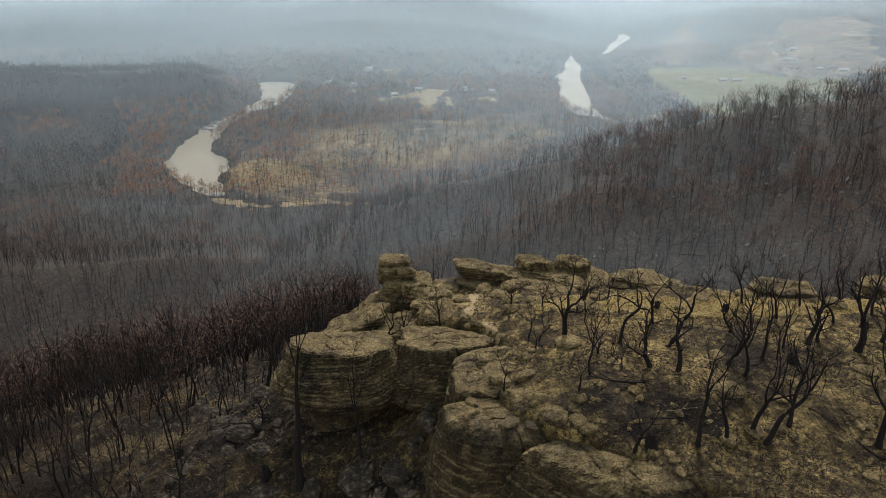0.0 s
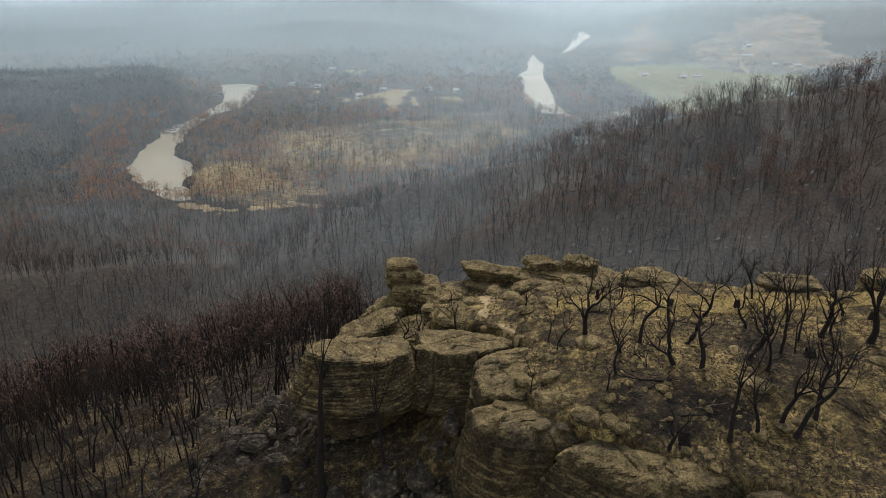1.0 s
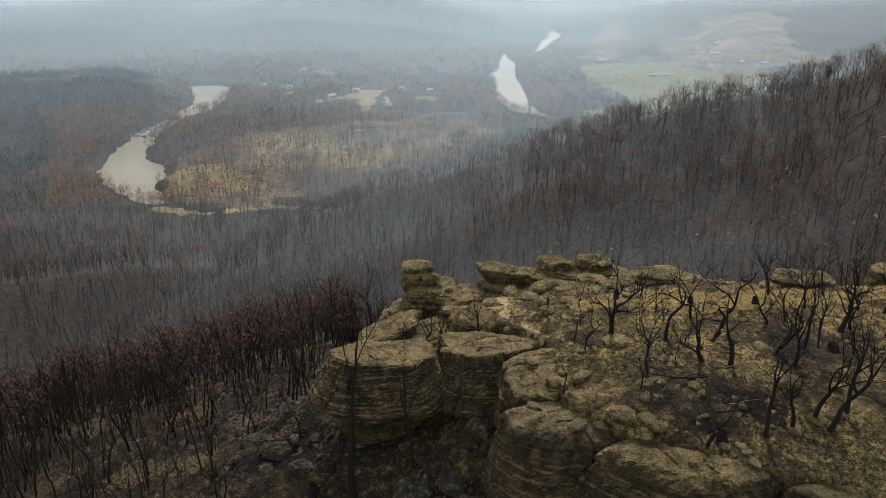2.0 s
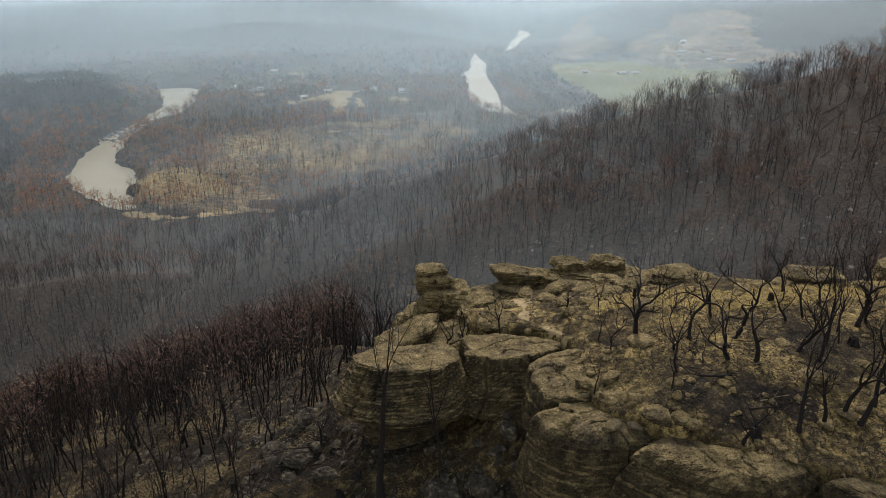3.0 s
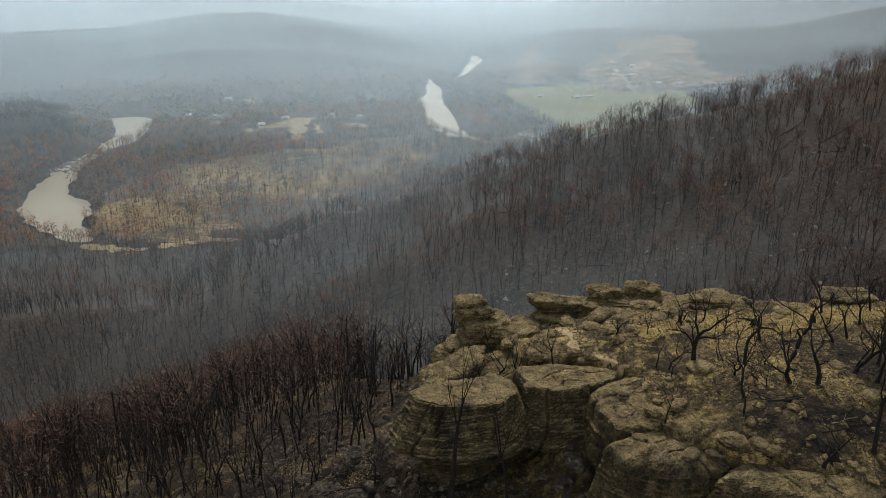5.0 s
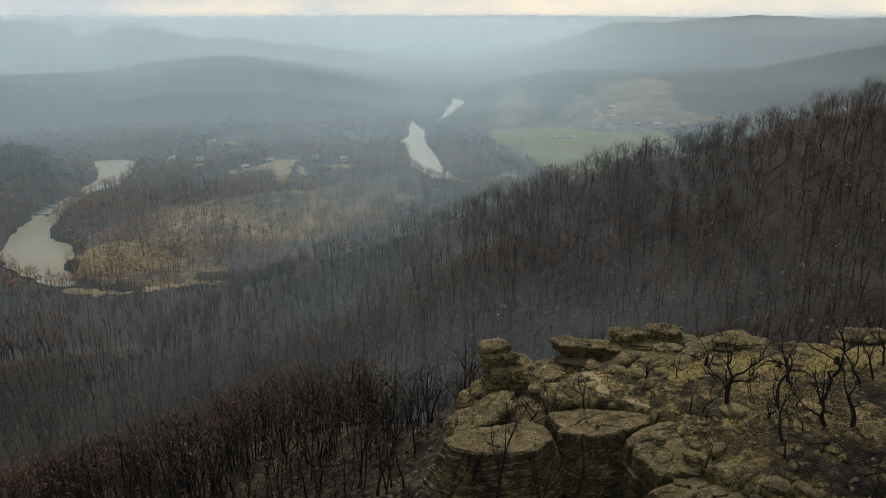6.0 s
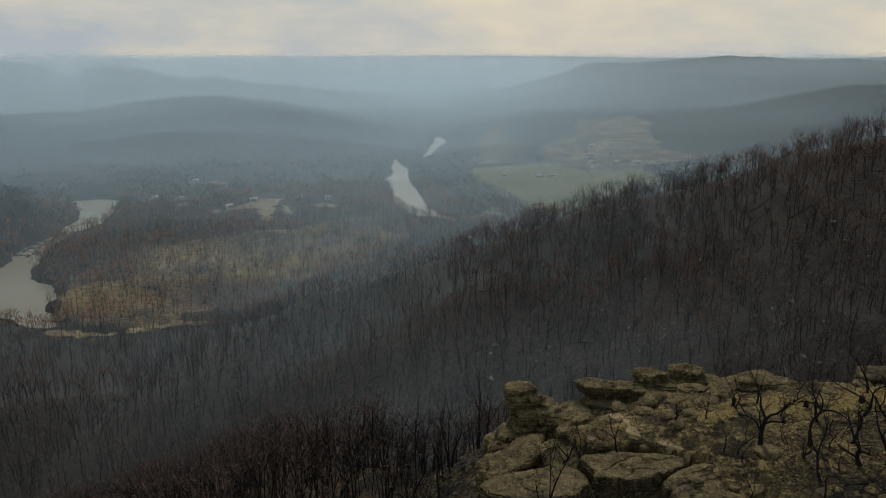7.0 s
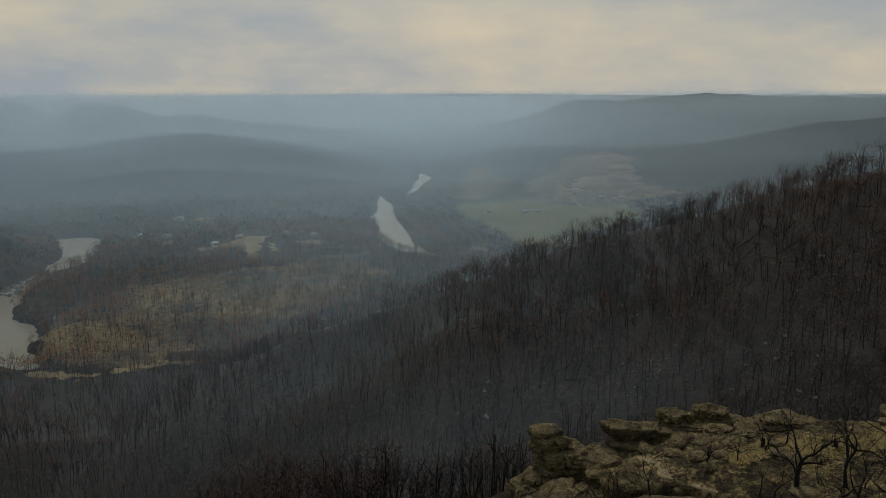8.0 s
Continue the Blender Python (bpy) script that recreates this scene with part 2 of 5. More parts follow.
BROWN_TWIG = material("scorched_twigs", leaf_look((0.085, 0.052, 0.04), (0.23, 0.145, 0.11)))
RUSSET = material("russet_twigs", leaf_look((0.018, 0.011, 0.006), (0.08, 0.042, 0.021)))
RUST = material("scorched_leaves", leaf_look((0.16, 0.058, 0.02), (0.44, 0.17, 0.06)))
OLIVE = material("olive_leaves", leaf_look((0.03, 0.04, 0.02), (0.075, 0.085, 0.04)))
BROWN = material("dry_crowns", leaf_look((0.1, 0.052, 0.022), (0.36, 0.19, 0.08)))
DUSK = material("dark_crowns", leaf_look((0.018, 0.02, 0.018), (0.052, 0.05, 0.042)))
BRIGHT_STRAW = material("matted_straw", leaf_look((0.19, 0.14, 0.05), (0.6, 0.46, 0.185)))
DRY_FIELD = material("dry_field", dry_field_look)
PALE_WOOD, SAND, BANK = material("bleached_wood", pale_wood_look), material("sand", sand_look), material("dry_grass_bank", bank_look)
DRY_GRASS = material("dry_grass", lambda n, l, b: l.new(ramp(n, l, noise_node(n, l, 0.22, 10, 0.85), [(0.36, (0.05, 0.036, 0.018)), (0.5, (0.17, 0.125, 0.058)), (0.68, (0.42, 0.32, 0.15))]), b.inputs["Base Color"]))
PASTURE, WATER, ROOF = material("pasture", pasture_look), material("river_water", water_look), material("metal_roof", metal_roof_look)
DARK_LITTER = material("burnt_litter", leaf_look((0.008, 0.007, 0.006), (0.05, 0.038, 0.026)))
PALE_LITTER = material("bleached_twigs", leaf_look((0.05, 0.04, 0.03), (0.2, 0.16, 0.11)))
STRAW = material("straw", leaf_look((0.05, 0.038, 0.02), (0.24, 0.19, 0.1)))
SOOT_STONE = material("sooty_stone", lambda n, l, b: (l.new(ramp(n, l, noise_node(n, l, 2.2, 8, 0.75), [(0.3, (0.013, 0.0115, 0.0095)), (0.52, (0.05, 0.043, 0.033)), (0.68, (0.22, 0.185, 0.125))]), b.inputs["Base Color"]), bump(n, l, b, noise_node(n, l, 5.0, 8, 0.75), 0.8, 0.12)))
PALE_STONE = material("pale_stone", lambda n, l, b: l.new(ramp(n, l, noise_node(n, l, 1.2, 8, 0.7), [(0.3, (0.07, 0.068, 0.063)), (0.7, (0.22, 0.21, 0.19))]), b.inputs["Base Color"]))
PAINT = material("pale_wall_paint", lambda n, l, b: l.new(ramp(n, l, noise_node(n, l, 1.5), [(0.3, (0.45, 0.42, 0.37)), (0.7, (0.62, 0.6, 0.54))]), b.inputs["Base Color"]))
GLASS_DARK = material("window_glass", lambda n, l, b: l.new(ramp(n, l, noise_node(n, l, 2.0), [(0.3, (0.025, 0.03, 0.035)), (0.7, (0.045, 0.05, 0.055))]), b.inputs["Base Color"]), 0.1)


def smoke_material(name, amount, z_full, z_end, tint, thin_x, west):
    """Thin drifting smoke: mostly clear, the rest scatters the daylight. Densest low down, clear at its top edge."""
    m = bpy.data.materials.new(name)
    m.use_nodes = True
    n, l = m.node_tree.nodes, m.node_tree.links
    n.clear()
    out, mix, clear = n.new("ShaderNodeOutputMaterial"), n.new("ShaderNodeMixShader"), n.new("ShaderNodeBsdfTransparent")
    half, dif, tra = n.new("ShaderNodeMixShader"), n.new("ShaderNodeBsdfDiffuse"), n.new("ShaderNodeBsdfTranslucent")
    dif.inputs["Color"].default_value = tra.inputs["Color"].default_value = (*tint, 1)
    half.inputs[0].default_value = 0.85
    l.new(dif.outputs[0], half.inputs[1])
    l.new(tra.outputs[0], half.inputs[2])
    pos = n.new("ShaderNodeSeparateXYZ")
    l.new(n.new("ShaderNodeNewGeometry").outputs["Position"], pos.inputs[0])

    def fall(source, lo, hi, a, b):
        r = n.new("ShaderNodeMapRange")
        r.interpolation_type = "SMOOTHSTEP"
        for key, v in (("From Min", lo), ("From Max", hi), ("To Min", a), ("To Max", b)):
            r.inputs[key].default_value = v
        l.new(source, r.inputs["Value"])
        return r.outputs[0]

    drift = fall(noise_node(n, l, 0.0016, 4, 0.55, (1, 1, 4)), 0.3, 0.7, amount * 0.65, min(amount * 1.35, 1.0))
    fac = drift
    for f in (fall(pos.outputs["Z"], z_full, z_end, 1.0, 0.0), fall(pos.outputs["X"], *thin_x, 1.0, 0.5), fall(pos.outputs["X"], -80.0, 30.0, west, 1.0)):
        mu = n.new("ShaderNodeMath")
        mu.operation = "MULTIPLY"
        l.new(fac, mu.inputs[0])
        l.new(f, mu.inputs[1])
        fac = mu.outputs[0]
    l.new(fac, mix.inputs[0])
    l.new(clear.outputs[0], mix.inputs[1])
    l.new(half.outputs[0], mix.inputs[2])
    l.new(mix.outputs[0], out.inputs["Surface"])
    return m


# ---- small tools ----
def mesh_object(name, verts, faces, mats, parent=None, index=None, smooth=False):
    me = bpy.data.meshes.new(name)
    me.from_pydata([tuple(v) for v in verts], [], [tuple(int(i) for i in f) for f in faces])
    for m in (mats if isinstance(mats, (list, tuple)) else [mats]):
        me.materials.append(m)
    if index is not None:
        me.polygons.foreach_set("material_index", np.asarray(index, dtype=np.int32))
    if smooth:
        me.polygons.foreach_set("use_smooth", np.ones(len(me.polygons), dtype=bool))
    me.update()
    ob = new(name, me)
    if parent is not None:
        ob.parent = parent
    return ob


def triangles_object(name, verts, tris, mats, index=None, parent=None):
    """A large mesh of triangles from arrays."""
    verts, tris = np.asarray(verts, np.float32), np.asarray(tris, np.int32)
    me = bpy.data.meshes.new(name)
    me.vertices.add(len(verts))
    me.vertices.foreach_set("co", verts.ravel())
    me.loops.add(tris.size)
    me.loops.foreach_set("vertex_index", tris.ravel())
    me.polygons.add(len(tris))
    me.polygons.foreach_set("loop_start", np.arange(0, tris.size, 3, dtype=np.int32))
    for m in (mats if isinstance(mats, (list, tuple)) else [mats]):
        me.materials.append(m)
    if index is not None:
        me.polygons.foreach_set("material_index", np.asarray(index, np.int32))
    me.update(calc_edges=True)
    ob = new(name, me)
    if parent is not None:
        ob.parent = parent
    return ob


def smooth01(x, a, b):
    """Smooth step from 0 at a to 1 at b, either way round."""
    s = np.clip((np.asarray(x, float) - a) / (b - a), 0, 1)
    return s * s * (3 - 2 * s)


class Lumps:
    """Smooth value noise on a plane, for relief."""
    def __init__(self, seed):
        self.table = np.random.RandomState(seed).rand(64, 64) * 2 - 1

    def one(self, x, y):
        xi, yi = np.floor(x).astype(int), np.floor(y).astype(int)
        fx, fy = x - xi, y - yi
        fx, fy = fx * fx * (3 - 2 * fx), fy * fy * (3 - 2 * fy)
        t = self.table
        a, b = t[xi % 64, yi % 64], t[(xi + 1) % 64, yi % 64]
        c, d = t[xi % 64, (yi + 1) % 64], t[(xi + 1) % 64, (yi + 1) % 64]
        return (a * (1 - fx) + b * fx) * (1 - fy) + (c * (1 - fx) + d * fx) * fy

    def __call__(self, x, y, size, octaves=4):
        x, y = np.asarray(x, float) / size, np.asarray(y, float) / size
        out, amp = 0.0, 1.0
        for k in range(octaves):
            out, amp = out + amp * self.one(x + 17.3 * k, y + 5.1 * k), amp * 0.5
            x, y = x * 2.03, y * 2.03
        return out


lumps = Lumps(4)


def edge_distance(x, y, poly):
    """Distance to a closed outline, positive inside."""
    x, y = np.asarray(x, float), np.asarray(y, float)
    best, inside = np.full(x.shape, 1e9), np.zeros(x.shape, bool)
    for (ax, ay), (bx, by) in zip(poly, poly[1:] + poly[:1]):
        dx, dy = bx - ax, by - ay
        s = np.clip(((x - ax) * dx + (y - ay) * dy) / (dx * dx + dy * dy), 0, 1)
        best = np.minimum(best, np.hypot(x - ax - s * dx, y - ay - s * dy))
        cross = (ay > y) != (by > y)
        with np.errstate(divide="ignore", invalid="ignore"):
            inside ^= cross & (x < (bx - ax) * (y - ay) / (by - ay if by != ay else 1e-9) + ax)
    return np.where(inside, best, -best)


def line_height(x, y, line, near, far):
    """Height of a ridge: that of its crest line less a slope by the distance."""
    x, y = np.asarray(x, float), np.asarray(y, float)
    total, height = np.zeros(x.shape), np.zeros(x.shape)
    for (ax, ay, az), (bx, by, bz) in zip(line, line[1:]):
        dx, dy = bx - ax, by - ay
        s = np.clip(((x - ax) * dx + (y - ay) * dy) / (dx * dx + dy * dy), 0, 1)
        d = np.hypot(x - ax - s * dx, y - ay - s * dy)
        side = (x - ax) * dy - (y - ay) * dx
        h = az + s * (bz - az) - np.where(side > 0, far, near) * d
        w = 1.0 / (d + 0.05) ** 5
        height, total = height + w * h, total + w
    return height / total


def soft_max(a, b, k):
    h = np.clip(0.5 + 0.5 * (a - b) / k, 0, 1)
    return b + (a - b) * h + k * h * (1 - h)


# ---- the lie of the land ----
PLATEAU = [(-0.6, 47.4), (0.8, 46.0), (3.7, 43.7), (4.9, 41.4), (3.8, 35.8), (4.6, 33.6), (7.0, 31.2), (12.6, 27.6), (22, 21.5), (60, -8), (160, -60),
           (230, -40), (150, 20), (70, 38), (40, 43.5), (32, 45.2), (24, 46.6), (20, 48.8), (15.8, 51.6), (13.6, 54.4), (4, 54.6), (1.0, 54.0), (-0.4, 51.0)]
LOW_SPUR = [(-420, 190, 74), (-300, 225, 50), (-200, 272, 27), (-70, 330, 8)]
SPUR = [(300, 150, 142), (216, 240, 115), (165, 290, 91), (108, 302, 77), (18, 337, 45), (-55, 394, 5)]
RIVER = [
    [(-128, 446), (-152, 470), (-174, 500), (-184, 537), (-188, 600), (-183, 659), (-166, 705), (-166, 732), (-160, 778), (-176, 850), (-184, 872),
     (-157, 878), (-132, 855), (-134, 766), (-139, 714), (-154, 696), (-164, 663), (-166, 629), (-163, 592), (-157, 552), (-143, 540), (-133, 520), (-136, 490), (-118, 452)],
    [(182, 650), (175, 668), (167, 676), (157, 680), (152, 698), (147, 720), (147, 762), (157, 819), (170, 885), (168, 918), (188, 956), (209, 1045), (231, 1120),
     (223, 1059), (222, 1000), (199, 922), (192, 860), (184, 792), (178, 739), (173, 694), (177, 685), (185, 664)],
    [(248, 1095), (264, 1107), (283, 1135), (325, 1271), (345, 1302), (368, 1410), (390, 1398), (370, 1303), (339, 1257), (306, 1167), (281, 1118), (261, 1091)],
]
HILLS = [  # centre radius, width, then bearing and height of the skyline
    (790, 110, [(-75, 60), (-42, 48), (-28, 38), (-22, 27), (-16, 27), (-14.5, 22), (-13, 8), (-12, 0), (-10, 0)]),
    (1580, 330, [(-60, 60), (-30, 40), (-12, 44), (-8.0, 54), (-4.0, 70), (-1.9, 76), (0.6, 75), (3.6, 64), (7.0, 44), (11.0, 22), (14, 8), (18, 12), (22.8, 42), (31, 38), (37, 48), (42.7, 90), (55, 120)]),
    (2650, 480, [(-60, 120), (-18, 122), (-13, 128), (-11.5, 122), (-10.2, 88), (-8.9, 122), (-7.6, 133), (-5.5, 122), (-2.8, 84), (-0.2, 90), (2.5, 68), (5.7, 54), (10, 24), (16, 6), (22, 66), (25.3, 108), (27, 134), (35, 144), (48, 136), (70, 140)]),
    (4500, 520, [(-70, 150), (-14, 140), (-8, 146), (2, 152), (10, 158), (17.8, 161), (24, 156), (32, 150), (48, 150), (70, 150)]),
]


def worn(poly, rounds=3, wobble=3.0):
    """An outline with its corners worn round and an uneven edge."""
    pts = np.array(poly, float)
    for _ in range(rounds):
        nxt = np.roll(pts, -1, 0)
        pts = np.stack([pts * 0.75 + nxt * 0.25, pts * 0.25 + nxt * 0.75], 1).reshape(-1, 2)
    pts = pts + wobble * np.stack([lumps(pts[:, 0], pts[:, 1], 11, 3), lumps(pts[:, 0] + 70, pts[:, 1], 11, 3)], 1) * 0.9
    return [(float(a), float(b)) for a, b in pts]


RIVER = [worn(p, rounds) for p, rounds in zip(RIVER, (3, 1, 1))]
C0 = (-13.0, 2.0)


def ground_height(x, y):
    x, y = np.asarray(x, float), np.asarray(y, float)
    r, az = np.hypot(x - C0[0], y - C0[1]), np.degrees(np.arctan2(x - C0[0], y - C0[1]))
    back = smooth01(y, 46, 72)
    near_slope = 114.4 + 0.33 * (np.clip(x, -30, 2) + 11.5) + 0.25 * np.minimum(x + 30, 0) - back * 0.06 * (np.clip(x, 2, 30) - 2)
    near_slope -= 0.2 * np.clip(y - 45, 0, 17) + 0.45 * np.clip(y - 62, 0, 23) + 0.5 * np.maximum(y - 85, 0) + 0.2 * np.clip(45 - y, 0, 20) + 0.05 * np.maximum(25 - y, 0)
    near_slope -= smooth01(x, -14, 4) * 0.4 * np.maximum(y - 60, 0)
    near_slope += 2.0 * np.exp(-(((x - 1.6) / 2.4) ** 2 + ((y - 39.5) / 2.6) ** 2)) + 1.3 * np.exp(-(((x + 10.5) / 2.5) ** 2 + ((y - 48) / 3.0) ** 2))
    near_slope += 0.8 * lumps(x, y, 14, 4) * smooth01(r, 40, 60) + 0.22 * lumps(x, y, 2.6, 3)
    d = edge_distance(x, y, PLATEAU)
    top = 122.4 + 1.35 * smooth01(x, 2, 11) + 0.25 * smooth01(x, 11, 20) - 1.1 * smooth01(y, 33.5, 28.5) - 0.9 * smooth01(y, 46.5, 52) + 0.2 * lumps(x, y, 6, 4) + 0.07 * lumps(x, y, 1.1, 3)
    cliff = smooth01(d, -0.3, 0.9)
    broad = np.maximum(near_slope, top + 0.62 * np.minimum(d, 0) - 1.5) * smooth01(x, 14, 24) + near_slope * (1 - smooth01(x, 14, 24))
    z = broad + (top - broad) * cliff
    spur = line_height(x, y, SPUR, 0.24, 0.55) + 3.0 * lumps(x + 90, y, 45, 4)
    z = soft_max(z, spur, 5.0)
    z = soft_max(z, line_height(x, y, LOW_SPUR, 0.3, 0.3) + 1.5 * lumps(x, y + 40, 40, 3), 4.0)
    floor = 3.5 + 7.0 * np.exp(-(((x + 10) / 120) ** 2 + ((y - 700) / 150) ** 2)) + 1.2 * lumps(x, y, 60, 3)
    for R, w, skyline in HILLS:
        soft = 0.9 if R < 2000 else 0.2
        h = sum(np.interp(az + turn, [a for a, _ in skyline], [v for _, v in skyline]) for turn in (-soft, 0.0, soft)) / 3
        fold = 1 + 0.12 * lumps(x, y, R * 0.12, 4) if R < 4000 else 1 + 0.012 * lumps(x, y, 300, 3)
        floor = np.maximum(floor, floor + (h - 3.5) * fold * np.exp(-((r - R) / w) ** 2))
    wet = np.maximum.reduce([edge_distance(x, y, p) for p in RIVER])
    floor = floor + (-3.0 - floor) * smooth01(wet, -9, 3)
    z = soft_max(z, floor, 4.0)
    return np.where(wet > 0, np.minimum(z, -1.2), z)


# ground: one sheet to the skyline, finer where the camera looks
bearings = np.concatenate([np.arange(-62, 62, 0.34), np.arange(62, 298, 6.0)])
radii = [4.0]
while radii[-1] < 4900:
    radii.append(radii[-1] * (1.009 if 30 < radii[-1] < 66 else 1.013 if 640 < radii[-1] < 1400 else 1.024))
radii = np.array(radii)
BA, RA = np.meshgrid(np.radians(bearings), radii)
GX, GY = C0[0] + RA * np.sin(BA), C0[1] + RA * np.cos(BA)
GZ = ground_height(GX, GY)
nb, nr = len(bearings), len(radii)
gverts = np.stack([GX.ravel(), GY.ravel(), GZ.ravel()], 1)
i0 = (np.arange(nr - 1)[:, None] * nb + np.arange(nb)[None, :]).ravel()
i1 = (np.arange(nr - 1)[:, None] * nb + (np.arange(nb)[None, :] + 1) % nb).ravel()
quads = np.stack([i0, i0 + nb, i1 + nb, i1], 1)
centre = np.concatenate([[[C0[0], C0[1], float(ground_height(*C0))]], gverts])
quads += 1
fan = np.stack([np.zeros(nb, int), 1 + np.arange(nb), 1 + (np.arange(nb) + 1) % nb], 1)
gtris = np.concatenate([quads[:, [0, 1, 2]], quads[:, [0, 2, 3]], fan])
mid = centre[gtris].mean(1)
gr = np.hypot(mid[:, 0] - C0[0], mid[:, 1] - C0[1])
edge_r = np.where(mid[:, 0] < 20, 225, 150) + 26 * lumps(mid[:, 0], mid[:, 1], 16, 3)
BEND = [(-128, 540), (-100, 590), (-30, 620), (50, 650), (125, 680), (150, 620), (60, 520), (-10, 440), (-70, 425), (-125, 455)]
bend = edge_distance(mid[:, 0], mid[:, 1], BEND) + 14 * lumps(mid[:, 0], mid[:, 1], 40, 3) > 0
slot = np.where(gr < edge_r, 0, np.where((gr < 560) & (mid[:, 1] < 415 + 0.15 * np.abs(mid[:, 0] + 60)), 1, np.where(bend, 2, np.where((gr < 1250) & (mid[:, 2] < 13), 5, 3))))
slot = np.where((slot == 0) & (edge_distance(mid[:, 0], mid[:, 1], PLATEAU) < -0.4), 4, slot)
gtris = gtris[:, ::-1]
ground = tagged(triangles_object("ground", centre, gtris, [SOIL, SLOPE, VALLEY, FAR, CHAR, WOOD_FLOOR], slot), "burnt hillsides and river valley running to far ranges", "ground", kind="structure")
ground.data.polygons.foreach_set("use_smooth", np.ones(len(gtris), dtype=bool))

# river
for k, poly in enumerate(RIVER):
    bm = bmesh.new()
    bm.faces.new([bm.verts.new((px, py, 0.0)) for px, py in poly])
    bmesh.ops.triangulate(bm, faces=bm.faces[:])
    bmesh.ops.recalc_face_normals(bm, faces=bm.faces[:])
    if bm.faces[:][0].normal.z < 0:
        bmesh.ops.reverse_faces(bm, faces=bm.faces[:])
    me = bpy.data.meshes.new("water")
    bm.to_mesh(me)
    bm.free()
    me.materials.append(WATER)
    tagged(new("water", me), "pale silty river reach between wooded banks", "river", kind="structure")


# ---- smoke lying in the valley ----
scene.cycles.transparent_max_bounces = 64


def smoke_bank(radius, amount, z_full, z_end):
    """A standing sheet of thin smoke across the valley."""
    pts = []
    for a in np.radians(np.arange(-64, 64.1, 2.0)):
        q = radius * (1 + 0.05 * math.sin(a * 5 + radius) + 0.02 * math.sin(a * 13 + 2 * radius))
        pts.append((C0[0] + q * math.sin(a), C0[1] + q * math.cos(a)))
    far = float(smooth01(radius, 700, 2500))
    levels = np.linspace(-4, z_end + 1, 10)
    v = [(px, py, z) for z in levels for px, py in pts]
    n = len(pts)
    f = [(r * n + c, r * n + c + 1, (r + 1) * n + c + 1, (r + 1) * n + c) for r in range(len(levels) - 1) for c in range(n - 1)]
    m = smoke_material("smoke", amount, z_full, z_end, tuple((1 - far) * a + far * b for a, b in zip((0.59, 0.78, 0.915), (0.65, 0.785, 0.885))), (0.2 * radius + 40, 0.5 * radius + 100) if radius > 600 else (900, 1000), 0.15 + 0.85 * float(smooth01(radius, 260, 700)))
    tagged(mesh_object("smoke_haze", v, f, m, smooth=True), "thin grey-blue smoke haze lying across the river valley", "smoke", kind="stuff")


# the nearer smoke lies low along the valley floor, the farther stands as high as the ranges
SMOKE = [110, 150, 205, 270, 350, 440, 540] + [round(630 * 1.075 ** k) for k in range(27)]
for k, radius in enumerate(SMOKE):
    thick = (SMOKE[k + 1] - SMOKE[k - 1]) / 2 if 0 < k < len(SMOKE) - 1 else (55 if k == 0 else 300)
    lift = float(smooth01(radius, 300, 1400))
    smoke_bank(radius, 1 - math.exp(-thick / (1250 if radius < 900 else 900)), 15 + 125 * lift + 8 * float(smooth01(-radius, -300, -200)), 118 + 40 * lift + 0.004 * radius)


# ---- rocks ----
def rounded(outline, n, cut=0.13, rounds=2):
    pts = [Vector((a, b)) for a, b in outline]
    for _ in range(rounds):
        pts = [p for a, b in zip(pts, pts[1:] + pts[:1]) for p in (a * (1 - cut) + b * cut, a * cut + b * (1 - cut))]
    lens = np.cumsum([0] + [(b - a).length for a, b in zip(pts, pts[1:] + pts[:1])])
    ring = np.array([tuple(p) for p in pts + pts[:1]])
    s = np.linspace(0, lens[-1], n, endpoint=False)
    return np.stack([np.interp(s, lens, ring[:, 0]), np.interp(s, lens, ring[:, 1])], 1)


